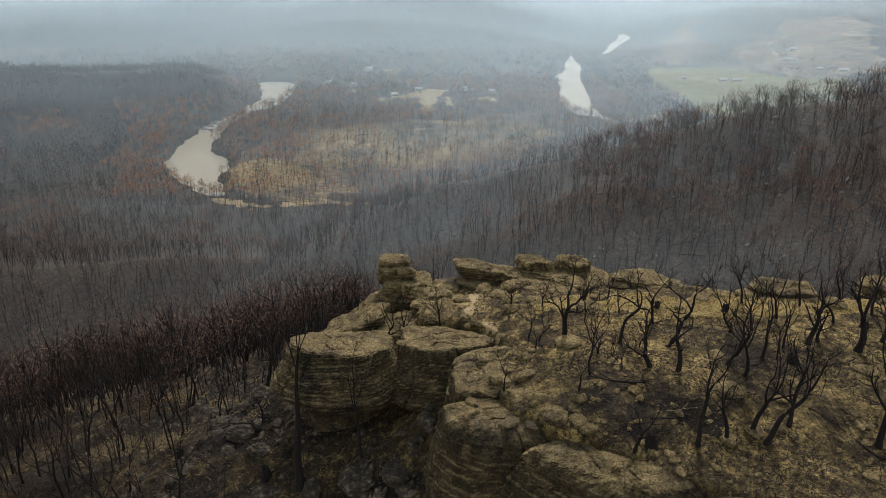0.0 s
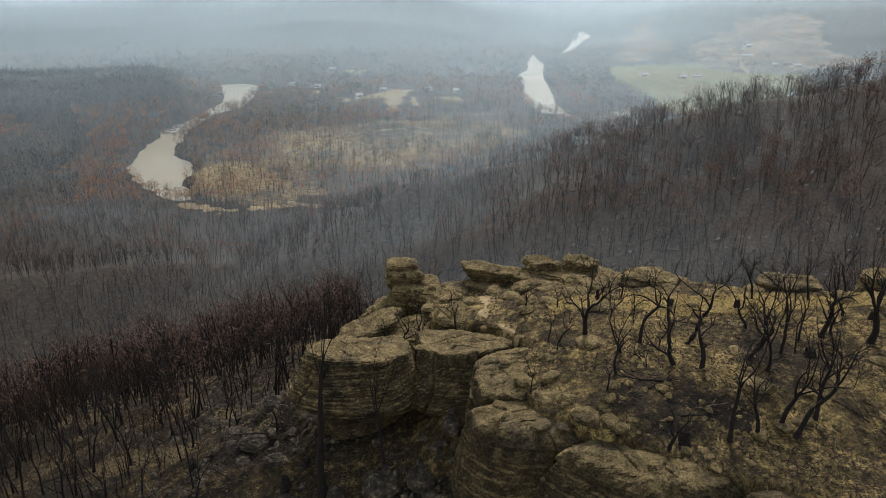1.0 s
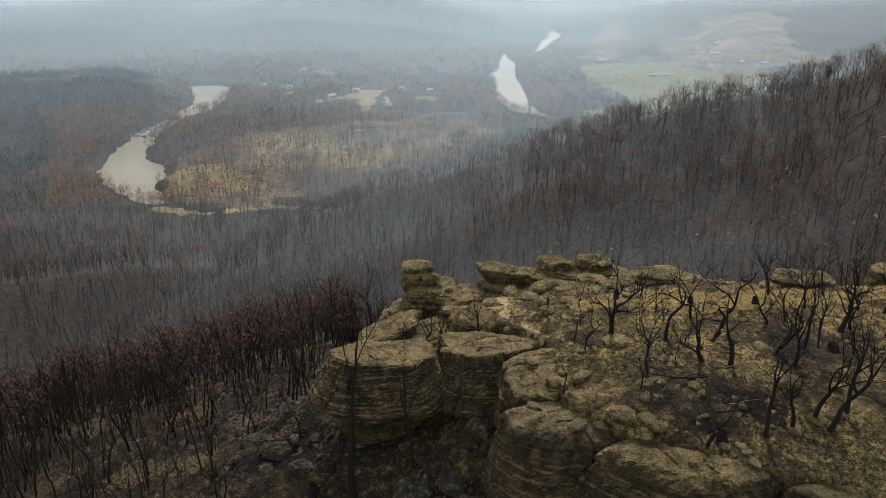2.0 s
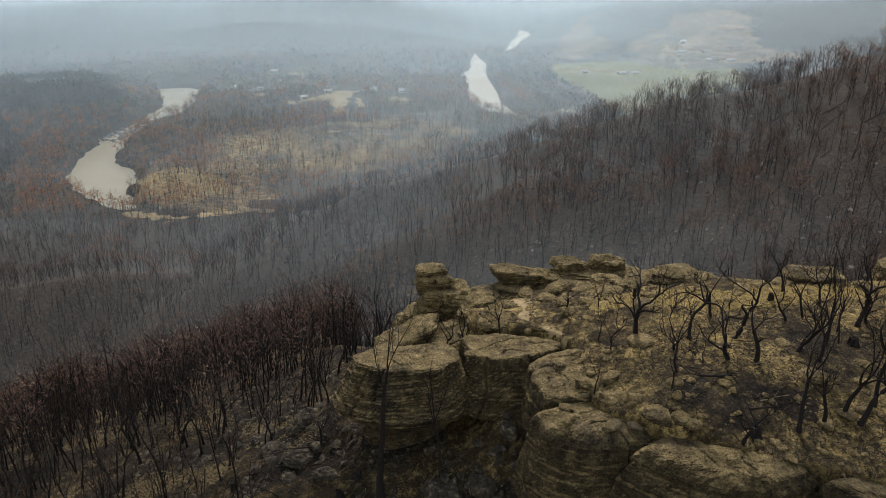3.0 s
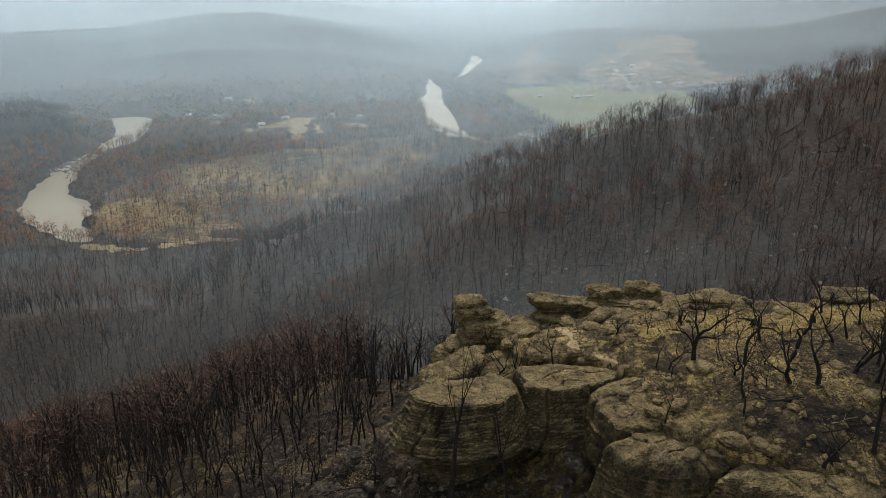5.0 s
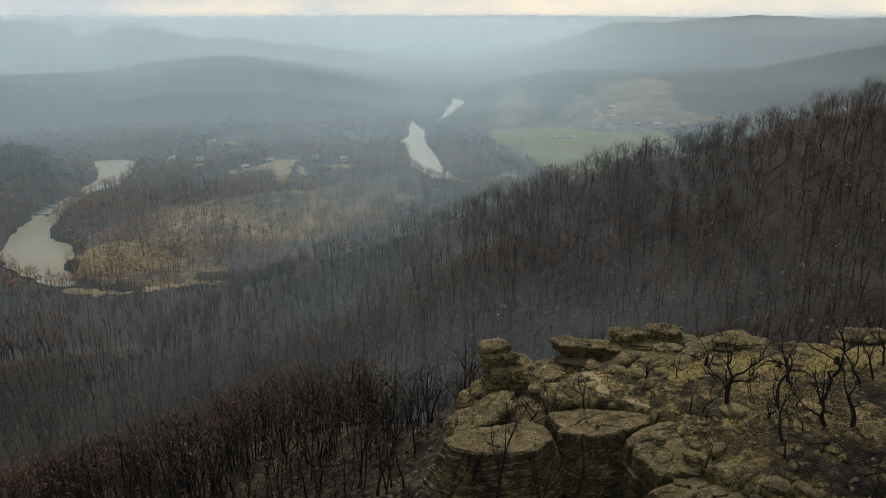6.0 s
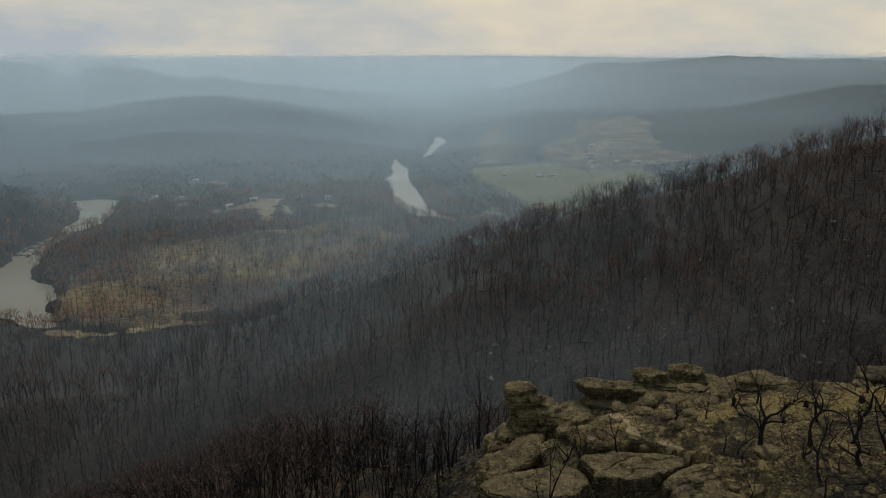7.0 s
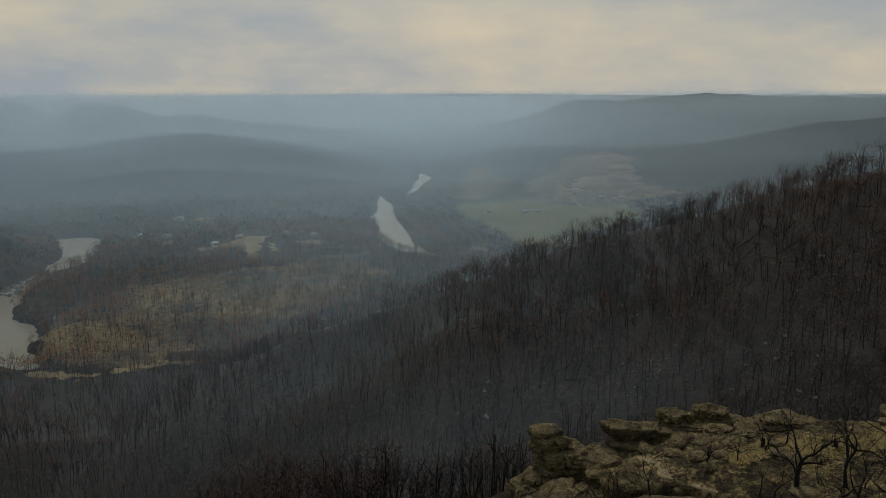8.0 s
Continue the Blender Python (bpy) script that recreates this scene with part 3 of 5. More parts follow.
def rock_shape(outline, z0, z1, seed, n=110, side=46, cap=14, edge=0.7, bulge=0.3, undercut=0.0, ledge=0.06, rough=0.12, dome=0.3, dip=(0.0, 0.0), cracks=3, ragged=0.3, shelf=0.06, groove=1.0, corner=0.13, flare=(), bed=0.36, cross=0.0):
    """A bedded sandstone block over an outline: rounded beds parted by broken grooves, a worn rim and an uneven top.
    flare: (depth below the top, distance by which the face stands out there); cross: slope of the beds along x."""
    rs = np.random.RandomState(seed)
    ring = rounded(outline, n, corner)
    c = ring.mean(0)
    out = ring - c
    reach = np.linalg.norm(out, axis=1)
    way = out / reach[:, None]
    h = z1 - z0
    edge = min(edge, h * 0.45)
    beds = z0 - 3.0 + np.cumsum(bed * (0.35 + 1.5 * rs.rand(int((h + 8) / bed * 1.4) + 8) ** 1.6))
    steps = rs.rand(len(beds) + 1) * 2 - 1
    deep = groove * (0.03 + 0.22 * rs.rand(len(beds) + 1) ** 2.5)
    off3 = rs.rand(3) * 50
    crack_at = rs.rand(cracks) * n
    crack_low = rs.rand(cracks) * 0.7
    joint = [ragged * (noise.noise(Vector((ring[k][0] * 0.7, ring[k][1] * 0.7, off3[2]))) + 0.4 * noise.noise(Vector((ring[k][0] * 2.2, ring[k][1] * 2.2, off3[1])))) for k in range(n)]
    verts = []

    def relief(q):
        return rough * (noise.noise(q * 0.5) * 1.5 + noise.noise(q * 1.5) * 0.8 - abs(noise.noise(q * 2.9)) * 0.6 + noise.noise(q * 5.5) * 0.45 + noise.noise(q * 11.0) * 0.35)

    levels = [("side", s) for s in np.linspace(0, 1, side)] + [("rim", s) for s in np.linspace(0.15, 1, 8)] + [("top", s) for s in np.linspace(0, 1, cap + 1)[1:]]
    for kind, s in levels:
        for k in range(n):
            if kind == "side":
                z, inset = z0 + s * (h - edge), 0.0
            elif kind == "rim":
                z, inset = z1 - edge + edge * math.sin(s * math.pi / 2), edge * (1 - math.cos(s * math.pi / 2))
            else:
                z, inset = z1, edge + s * max(reach[k] - edge, 0.0)
            up = min(1.0, (z - z0) / h)
            off = 0.0
            if kind != "top":
                px, py = ring[k]
                zz = z + (dip[0] + cross) * out[k, 0] + dip[1] * out[k, 1] + 0.35 * noise.noise(Vector((px * 0.25, py * 0.25, off3[0] + z * 0.1)))
                off = bulge * math.sin(math.pi * min(1, up * 0.9 + 0.1)) - undercut * (1 - up) ** 2
                if flare:
                    off += float(np.interp(z1 - z, [f[0] for f in flare], [f[1] for f in flare]))
                i = int(np.searchsorted(beds, zz))
                low, high = beds[max(i - 1, 0)], beds[min(i, len(beds) - 1)]
                t = min(1.0, max(0.0, (zz - low) / max(high - low, 0.05)))
                fade = 1.0 if kind == "side" else 1 - 0.8 * s
                along = noise.noise(Vector((px * 0.5 + 3.7 * i, py * 0.5, off3[1])))
                off += ledge * fade * (steps[i] + 1.6 * along) + 0.05 * fade * (1 - (2 * t - 1) ** 4)
                near = min(zz - low if i > 0 else 9.0, 9.0)
                open_ = min(1.0, max(0.0, noise.noise(Vector((px * 0.4, py * 0.4, i * 5.1 + off3[2]))) * 2.2 + 0.45))
                off -= fade * deep[i] * open_ * math.exp(-(near / 0.06) ** 2)
                for ca, cl in zip(crack_at, crack_low):
                    dk = min(abs(k - ca - 2.5 * math.sin(z * 1.3 + ca)), n)
                    if up > cl:
                        off -= 0.3 * fade * math.exp(-(dk / 0.8) ** 2)
            off += joint[k] * (1.0 if kind != "top" else 1 - s)
            x, y = ring[k] - way[k] * (inset - off)
            if kind == "top" and s == 1:
                x, y = c
            top = z
            wx = relief(Vector((x + off3[0], y + off3[1], z * 1.6 + off3[2])))
            if kind == "top":
                top = z + dome * (1 - (1 - s) ** 2) + wx * 0.7
                q = 2.0 * noise.noise(Vector((x * 0.38 + off3[2], y * 0.38, off3[0]))) + 0.4 * noise.noise(Vector((x * 1.4, y * 1.4 + off3[2], off3[0])))
                stair = math.floor(q * 1.6) / 1.6 + min(1.0, max(0.0, (q * 1.6 - math.floor(q * 1.6)) * 5 - 2)) / 1.6
                top += shelf * stair * min(1.0, s * 4 + 0.25)
                m = noise.noise(Vector((x * 0.55 + off3[1], y * 0.55, off3[2])))
                top -= 0.1 * math.exp(-(m / 0.035) ** 2) * min(1, s * 3) * min(1, (1 - s) * 3 + 0.2)
            else:
                x, y = x + way[k, 0] * wx, y + way[k, 1] * wx
                top += (s if kind == "rim" else 0) * wx * 0.7
            verts.append((x, y, top + dip[0] * (x - c[0]) + dip[1] * (y - c[1])))
    faces = []
    rows = len(levels)
    for r in range(rows - 1):
        for k in range(n):
            a, b = r * n + k, r * n + (k + 1) % n
            faces.append((a, b, b + n, a + n))
    faces.append(tuple(range(n))[::-1])
    return verts, faces


def rock(name, label, outline, z0, z1, seed, group="", **more):
    v, f = rock_shape(outline, z0, z1, seed, **more)
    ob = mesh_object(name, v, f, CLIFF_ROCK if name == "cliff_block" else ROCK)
    return tagged(ob, label, "rock", group)


def oval(x, y, a, b, turn=0.0, k=8, seed=0):
    rs = np.random.RandomState(seed)
    t = radians(turn)
    pts = []
    for i in range(k):
        w = 2 * math.pi * i / k
        u, v = a * math.cos(w) * (0.82 + 0.36 * rs.rand()), b * math.sin(w) * (0.82 + 0.36 * rs.rand())
        pts.append((x + u * math.cos(t) - v * math.sin(t), y + u * math.sin(t) + v * math.cos(t)))
    return pts


CLIFF = "weathered tan sandstone cliff block with sooty, shade-darkened bedded face"
FACE = dict(n=210, side=110, cap=34, edge=0.16, dome=0.12, ragged=0.22, corner=0.07, bulge=0.0, cracks=5, rough=0.09, ledge=0.05, bed=0.26)
LEAN = ((0.0, 0.0), (0.5, 0.12), (1.5, 0.55), (3.2, 1.5), (3.7, 1.35), (4.3, 0.3), (5.2, -0.6), (8.0, -0.3))
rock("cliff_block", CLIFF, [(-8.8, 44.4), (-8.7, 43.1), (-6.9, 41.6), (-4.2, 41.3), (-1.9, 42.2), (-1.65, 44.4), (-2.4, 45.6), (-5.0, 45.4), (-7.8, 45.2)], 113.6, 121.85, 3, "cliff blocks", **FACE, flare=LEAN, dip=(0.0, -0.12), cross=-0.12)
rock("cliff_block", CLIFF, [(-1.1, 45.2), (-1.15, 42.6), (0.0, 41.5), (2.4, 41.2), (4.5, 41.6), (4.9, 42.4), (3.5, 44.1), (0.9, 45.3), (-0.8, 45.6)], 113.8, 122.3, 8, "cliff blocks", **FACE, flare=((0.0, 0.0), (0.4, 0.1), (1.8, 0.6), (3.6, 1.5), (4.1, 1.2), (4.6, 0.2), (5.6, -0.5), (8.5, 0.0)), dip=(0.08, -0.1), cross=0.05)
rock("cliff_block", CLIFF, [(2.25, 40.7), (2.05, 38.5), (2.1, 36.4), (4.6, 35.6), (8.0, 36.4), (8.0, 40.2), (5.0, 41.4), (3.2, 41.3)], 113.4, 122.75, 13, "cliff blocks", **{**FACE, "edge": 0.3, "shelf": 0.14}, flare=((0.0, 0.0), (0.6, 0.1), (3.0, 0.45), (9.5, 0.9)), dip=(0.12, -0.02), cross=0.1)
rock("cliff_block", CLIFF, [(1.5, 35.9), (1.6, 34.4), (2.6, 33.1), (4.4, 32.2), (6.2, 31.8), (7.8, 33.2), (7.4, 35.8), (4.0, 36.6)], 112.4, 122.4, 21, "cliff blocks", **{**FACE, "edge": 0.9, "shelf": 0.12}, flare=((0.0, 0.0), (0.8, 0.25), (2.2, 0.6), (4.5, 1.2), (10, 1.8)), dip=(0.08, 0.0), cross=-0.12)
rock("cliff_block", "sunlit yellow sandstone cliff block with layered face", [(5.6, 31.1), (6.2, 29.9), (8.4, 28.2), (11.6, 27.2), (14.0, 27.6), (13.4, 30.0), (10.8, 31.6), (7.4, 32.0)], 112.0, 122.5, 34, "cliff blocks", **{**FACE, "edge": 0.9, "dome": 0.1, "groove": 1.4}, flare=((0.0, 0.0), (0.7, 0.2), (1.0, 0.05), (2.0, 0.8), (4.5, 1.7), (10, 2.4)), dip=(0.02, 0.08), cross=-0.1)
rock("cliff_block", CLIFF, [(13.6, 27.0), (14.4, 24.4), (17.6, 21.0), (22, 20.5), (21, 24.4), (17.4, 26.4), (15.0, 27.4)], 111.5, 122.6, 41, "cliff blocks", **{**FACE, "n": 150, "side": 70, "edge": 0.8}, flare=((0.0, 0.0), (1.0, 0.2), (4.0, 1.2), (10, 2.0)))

# leaning slab and broken beds between the first blocks and the pinnacle
rock("tilted_slab", "pale tilted sandstone slab leaning beside the pinnacle", [(-7.2, 47.4), (-5.4, 46.6), (-2.6, 47.8), (-2.0, 49.4), (-3.8, 50.2), (-6.4, 49.2)], 120.1, 121.15, 51, n=130, side=26, edge=0.25, dip=(0.3, 0.03), bulge=0.1, undercut=0.3, dome=0.12)
BED = "dark broken sandstone bed between the cliff and the pinnacle"
ROUGH_BED = dict(edge=0.45, ledge=0.12, rough=0.2, shelf=0.16, bed=0.5)
rock("broken_bed", BED, [(-6.6, 47.2), (-2.6, 47.0), (-1.6, 50.6), (-4.6, 52.4), (-6.8, 50.6)], 111.5, 119.6, 52, "broken beds", n=120, side=60, bulge=0.2, **ROUGH_BED)
rock("broken_bed", BED, [(-3.2, 46.6), (0.2, 46.2), (1.0, 49.0), (-0.6, 51.0), (-2.8, 50.2)], 114.0, 120.6, 53, "broken beds", n=120, side=50, bulge=0.15, **ROUGH_BED)
rock("broken_bed", BED, [(-0.2, 48.0), (2.4, 47.6), (3.2, 50.4), (1.8, 53.0), (-0.4, 52.0)], 116.0, 121.5, 54, "broken beds", n=110, side=44, bulge=0.15, **ROUGH_BED)
rock("broken_bed", "tan sandstone shelf beside the sandy path", [(0.6, 46.3), (3.0, 45.9), (3.5, 47.8), (2.4, 49.2), (0.6, 48.6)], 118.0, 122.3, 55, "broken beds", n=110, side=40, bulge=0.1, **ROUGH_BED)

# pinnacle: weathered beds stacked on one another
PIN = "layer of a weathered tan sandstone pinnacle"
for k, (cx, cy, a, b, za, zb) in enumerate([(-2.2, 53.4, 2.9, 2.2, 112.5, 119.3), (-3.3, 53.0, 1.2, 1.3, 118.6, 120.5), (-1.2, 53.2, 2.0, 1.7, 118.8, 120.9), (-0.95, 53.5, 1.95, 1.6, 120.7, 121.95), (-1.9, 54.1, 1.25, 1.1, 121.6, 122.45), (-1.75, 54.2, 1.55, 1.25, 122.3, 122.85), (-2.0, 54.4, 1.2, 1.0, 122.75, 123.4)]):
    rock("pinnacle_bed", PIN, [(cx - a * 0.98, cy - b * 0.75), (cx - a * 0.1, cy - b * (0.95 + 0.1 * (k % 2))), (cx + a * 0.98, cy - b * 0.7), (cx + a * (0.95 - 0.2 * (k % 3)), cy + b * 0.7), (cx - a * 0.2, cy + b), (cx - a * (0.95 - 0.15 * (k % 2)), cy + b * 0.6)], za, zb, 60 + k, "pinnacle beds", n=100, side=26, cap=10, edge=0.2, bulge=0.04, rough=0.14, ledge=0.07, dome=0.06, ragged=0.24, bed=0.3)
rock("boulder", "rounded sandstone boulder beside the pinnacle", oval(0.3, 52.2, 0.9, 0.9, 0, 8, 70), 118.5, 121.9, 70, "large boulders", n=64, side=18, edge=0.6, rough=0.22)
rock("boulder", "rounded sandstone boulder beside the pinnacle", oval(-4.6, 51.6, 0.8, 0.8, 0, 8, 71), 117.6, 120.2, 71, "large boulders", n=64, side=18, edge=0.6, rough=0.22)

# flat overhanging ledges along the far rim
LEDGE = "flat overhanging sandstone ledge on the far rim"
RIM = dict(n=160, side=34, edge=0.14, bulge=0.04, ledge=0.08, rough=0.12, dome=0.1, bed=0.26, corner=0.06, shelf=0.1, ragged=0.5)
rock("rim_ledge", LEDGE, [(2.9, 54.4), (3.3, 52.9), (5.4, 52.5), (8.2, 51.9), (10.2, 51.6), (10.2, 52.6), (7.6, 53.9), (4.4, 54.8)], 121.75, 122.85, 80, "rim ledges", **RIM, undercut=0.55, dip=(-0.13, 0.0))
rock("rim_ledge", LEDGE, [(7.8, 53.4), (8.4, 52.2), (10.4, 51.5), (13.2, 51.3), (14.0, 52.3), (12.6, 53.8), (9.0, 54.2)], 121.9, 122.95, 81, "rim ledges", **{**RIM, "ledge": 0.14, "rough": 0.2}, undercut=0.3)
rock("rim_ledge", LEDGE, [(8.0, 53.6), (8.7, 52.4), (9.8, 52.3), (10.7, 52.8), (10.4, 54.0), (8.8, 54.3)], 122.8, 123.6, 87, "rim ledges", **{**RIM, "n": 90, "side": 22, "rough": 0.22}, dip=(-0.05, 0.0))
rock("rim_ledge", LEDGE, [(10.6, 53.2), (11.2, 52.0), (12.6, 51.7), (13.5, 52.4), (12.8, 53.6), (11.4, 54.0)], 122.8, 123.75, 88, "rim ledges", **{**RIM, "n": 90, "side": 24, "rough": 0.22}, dip=(0.04, 0.0))
rock("rim_ledge", LEDGE, [(2.6, 53.8), (3.4, 51.8), (6.0, 51.4), (9.0, 51.4), (12.0, 50.8), (14.6, 51.4), (14.0, 54.0), (6.0, 55.0)], 117.5, 121.9, 82, "rim ledges", **{**RIM, "side": 50}, undercut=0.2)
rock("rim_ledge", LEDGE, [(14.2, 48.9), (15.6, 47.8), (17.8, 47.6), (18.8, 48.6), (17.6, 50.4), (15.0, 50.4)], 120.6, 124.0, 83, "rim ledges", **{**RIM, "n": 120, "side": 40}, undercut=0.5, dip=(-0.06, 0))
rock("rim_ledge", LEDGE, [(13.2, 49.6), (14.8, 48.4), (18.6, 48.0), (20.4, 49.0), (19.0, 51.4), (14.4, 51.6)], 119.5, 123.2, 86, "rim ledges", **{**RIM, "n": 120, "side": 40}, undercut=0.3)
rock("rim_ledge", LEDGE, [(23.4, 46.6), (25.4, 45.0), (28.0, 45.2), (28.4, 47.2), (25.4, 48.2)], 120.5, 124.3, 84, "rim ledges", **{**RIM, "n": 110}, undercut=0.3)
rock("rim_ledge", LEDGE, [(31.4, 46.4), (34.0, 44.8), (37.0, 45.2), (37.0, 47.8), (33.0, 48.2)], 120.0, 124.4, 85, "rim ledges", **{**RIM, "n": 110}, undercut=0.3)

# boulders shared by shape
SHAPES = []
for k in range(7):
    hgt = (0.5, 0.42, 0.6, 0.35, 0.7, 0.45, 0.3)[k]
    v, f = rock_shape(oval(0, 0, 1.0, 0.72, 0, 7, 90 + k), -0.25, hgt, 90 + k, n=22, side=7, cap=4, edge=0.3, bulge=0.08, ledge=0.03, rough=0.16, dome=0.08, cracks=0, ragged=0.15, shelf=0.05, bed=0.25)
    me = bpy.data.meshes.new("boulder")
    me.from_pydata(v, [], f)
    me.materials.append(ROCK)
    SHAPES.append(me)


SOOTY = [me.copy() for me in SHAPES]
for me in SOOTY:
    me.materials[0] = SOOT_STONE


def block_top(x, y):
    """Height of the tops of the cliff blocks nearest the edge."""
    if y > 41.0:
        return 122.35 - 0.1 * (y - 43.4) + 0.08 * (x - 2) if x > -1.4 else 121.9 - 0.12 * (y - 43.6)
    if y > 36.2:
        return 122.85 + 0.12 * (x - 4.6)
    if y > 32.0 and x < 7.6:
        return 122.5 + 0.08 * (x - 4.4)
    return 122.6 + 0.08 * (y - 29.6)


def boulder(x, y, size, turn, shape, label="rounded tan sandstone boulder on bare burnt ground", z=None, flat=1.0, kinds=SHAPES):
    zz = float(ground_height(x, y)) if z is None else z
    ob = new("boulder", kinds[shape % len(kinds)])
    ob.matrix_basis = Matrix.LocRotScale((x, y, zz), Euler((0, 0, radians(turn))), (size, size, size * flat))
    return tagged(ob, label, "rock", "boulders on the outcrop")


rb = random.Random(7)
for x, y, s in [(9.3, 39.6, 1.3), (6.2, 36.8, 0.8), (10.4, 47.5, 1.3), (6.8, 47.1, 1.1), (6.0, 48.8, 1.2), (6.4, 45.4, 1.0), (8.1, 46.4, 0.9),
                (7.4, 50.0, 1.4), (9.0, 49.4, 1.1), (5.2, 51.3, 1.3), (8.4, 51.7, 1.3), (11.2, 50.9, 1.5), (13.2, 50.0, 1.2), (12.2, 48.5, 1.3), (15.0, 48.5, 1.2), (17.2, 47.7, 1.4), (1.6, 50.7, 1.2), (2.2, 52.8, 1.6), (3.1, 49.6, 1.0),
                (0.2, 50.2, 1.0), (1.9, 48.8, 0.7), (14.0, 51.7, 1.5), (18.7, 49.8, 1.4), (21.2, 48.5, 1.6), (24.2, 49.6, 1.5), (28.1, 48.8, 1.3), (31.5, 48.3, 1.5), (17.8, 37.6, 0.7), (15.8, 30.3, 0.9), (9.8, 45.8, 0.8), (12.8, 45.8, 0.9), (19.9, 45.7, 1.0), (22.9, 45.8, 0.9), (26.9, 45.7, 1.1),
                (-1.2, 42.6, 0.45), (0.9, 43.2, 0.5), (1.9, 44.2, 0.45), (3.4, 44.6, 0.5)]:
    on_block = block_top(x, y) if (-1.5 < x < 4 and 41 < y < 45.0) else None
    boulder(x, y, 0.8 * s * rb.uniform(0.85, 1.1), rb.uniform(0, 360), rb.randrange(7), z=on_block, flat=rb.uniform(0.55, 0.85))
rock("boulder", "broad tan sandstone slab lying on the cliff top", [(4.9, 35.5), (5.5, 34.3), (7.2, 33.3), (8.3, 33.6), (7.9, 34.9), (6.4, 36.0)], 121.9, 123.0, 72, "large boulders", n=100, side=20, edge=0.25, dip=(0.02, 0.08), rough=0.14, bed=0.3)
for x, y, s in [(3.2, 34.4, 0.4), (2.6, 34.0, 0.3), (5.0, 33.2, 0.5), (3.0, 35.4, 0.4), (6.0, 32.6, 0.5), (4.8, 36.7, 0.7), (5.4, 37.8, 0.4), (4.6, 32.8, 0.35), (9.8, 29.2, 0.3), (7.3, 32.7, 0.85), (8.4, 32.2, 0.6), (6.4, 38.8, 0.5), (4.0, 39.4, 0.35), (8.9, 33.6, 0.4), (9.3, 34.8, 0.5)]:
    boulder(x, y, s, rb.uniform(0, 360), rb.randrange(7), "broken sandstone boulder lying on the cliff top", z=max(block_top(x, y), float(ground_height(x, y))), flat=rb.uniform(0.6, 0.9))
for _ in range(130):
    x, y = rb.uniform(2, 34), rb.uniform(24, 52)
    if float(edge_distance(x, y, PLATEAU)) > 0.8 and (y > 43 or rb.random() < 0.5):
        boulder(x, y, rb.choice([0.25, 0.3, 0.4, 0.5, 0.8]) * rb.uniform(0.8, 1.2), rb.uniform(0, 360), rb.randrange(7), flat=rb.uniform(0.6, 1.0))
for x, y, s in [(-12.9, 44.4, 1.1), (-13.6, 43.2, 0.7), (-11.6, 44.6, 0.6), (-11.0, 42.0, 0.9), (-14.8, 46.6, 1.0), (-10.2, 38.4, 0.9), (-6.8, 37.6, 0.9), (-3.8, 37.2, 1.4), (-1.4, 36.6, 1.0), (0.6, 38.6, 0.8), (1.0, 36.2, 0.7), (-16.0, 49.4, 0.9), (-12.2, 48.4, 1.1)]:
    boulder(x, y, s, rb.uniform(0, 360), rb.randrange(7), "sooty fallen sandstone boulder at the foot of the cliff", kinds=SOOTY)


# ---- burnt trees ----
def tube(path, radii, sides):
    """A tapered limb along a path, closed to a point."""
    path = np.asarray(path, float)
    d = np.gradient(path, axis=0)
    d /= np.linalg.norm(d, axis=1)[:, None] + 1e-9
    ref = np.where(np.abs(d[:, 2:3]) > 0.9, np.array([[1.0, 0, 0]]), np.array([[0, 0, 1.0]]))
    a = np.cross(d, ref)
    a /= np.linalg.norm(a, axis=1)[:, None] + 1e-9
    b = np.cross(d, a)
    w = np.arange(sides) * 2 * math.pi / sides
    v = (path[:, None] + np.asarray(radii)[:, None, None] * (np.cos(w)[None, :, None] * a[:, None] + np.sin(w)[None, :, None] * b[:, None])).reshape(-1, 3)
    m = len(path)
    i = (np.arange(m - 1)[:, None] * sides + np.arange(sides)[None]).ravel()
    j = (np.arange(m - 1)[:, None] * sides + (np.arange(sides)[None] + 1) % sides).ravel()
    return v, np.concatenate([np.stack([i, j, j + sides], 1), np.stack([i, j + sides, i + sides], 1)])


def joined(pieces):
    vs, ts, k = [], [], 0
    for v, t in pieces:
        vs.append(v)
        ts.append(t + k)
        k += len(v)
    return np.concatenate(vs), np.concatenate(ts)


def wander(rs, start, way, length, steps, bend, lift):
    p, d, out = np.array(start, float), np.array(way, float), [np.array(start, float)]
    curl = rs.normal(0, bend * 0.7, 3)
    for _ in range(steps):
        curl = 0.3 * curl + rs.normal(0, bend * 1.0, 3)
        d = d + curl + (0, 0, lift)
        d /= np.linalg.norm(d)
        p = p + d * length / steps
        out.append(p.copy())
    return np.array(out)


def limb_pieces(rs, start, way, length, radius, depth, sides, bend, out):
    steps = (2, 4, 6)[max(depth, 0)]
    path = wander(rs, start, way, length, steps, bend, 0.05)
    out.append((path, np.linspace(radius, radius * 0.25, steps + 1), sides if depth > 0 else 3))
    if depth <= 0:
        return
    for _ in range(rs.randint(3, 7)):
        s = rs.uniform(0.3, 1.0)
        p = path[min(steps, int(round(s * steps)))]
        base = path[-1] - path[0]
        base /= np.linalg.norm(base)
        d = base + rs.normal(0, 0.6, 3) + (0, 0, 0.25)
        d /= np.linalg.norm(d)
        limb_pieces(rs, p, d, length * rs.uniform(0.35, 0.6), radius * rs.uniform(0.3, 0.5), depth - 1, max(3, sides - 1), bend * 1.1, out)


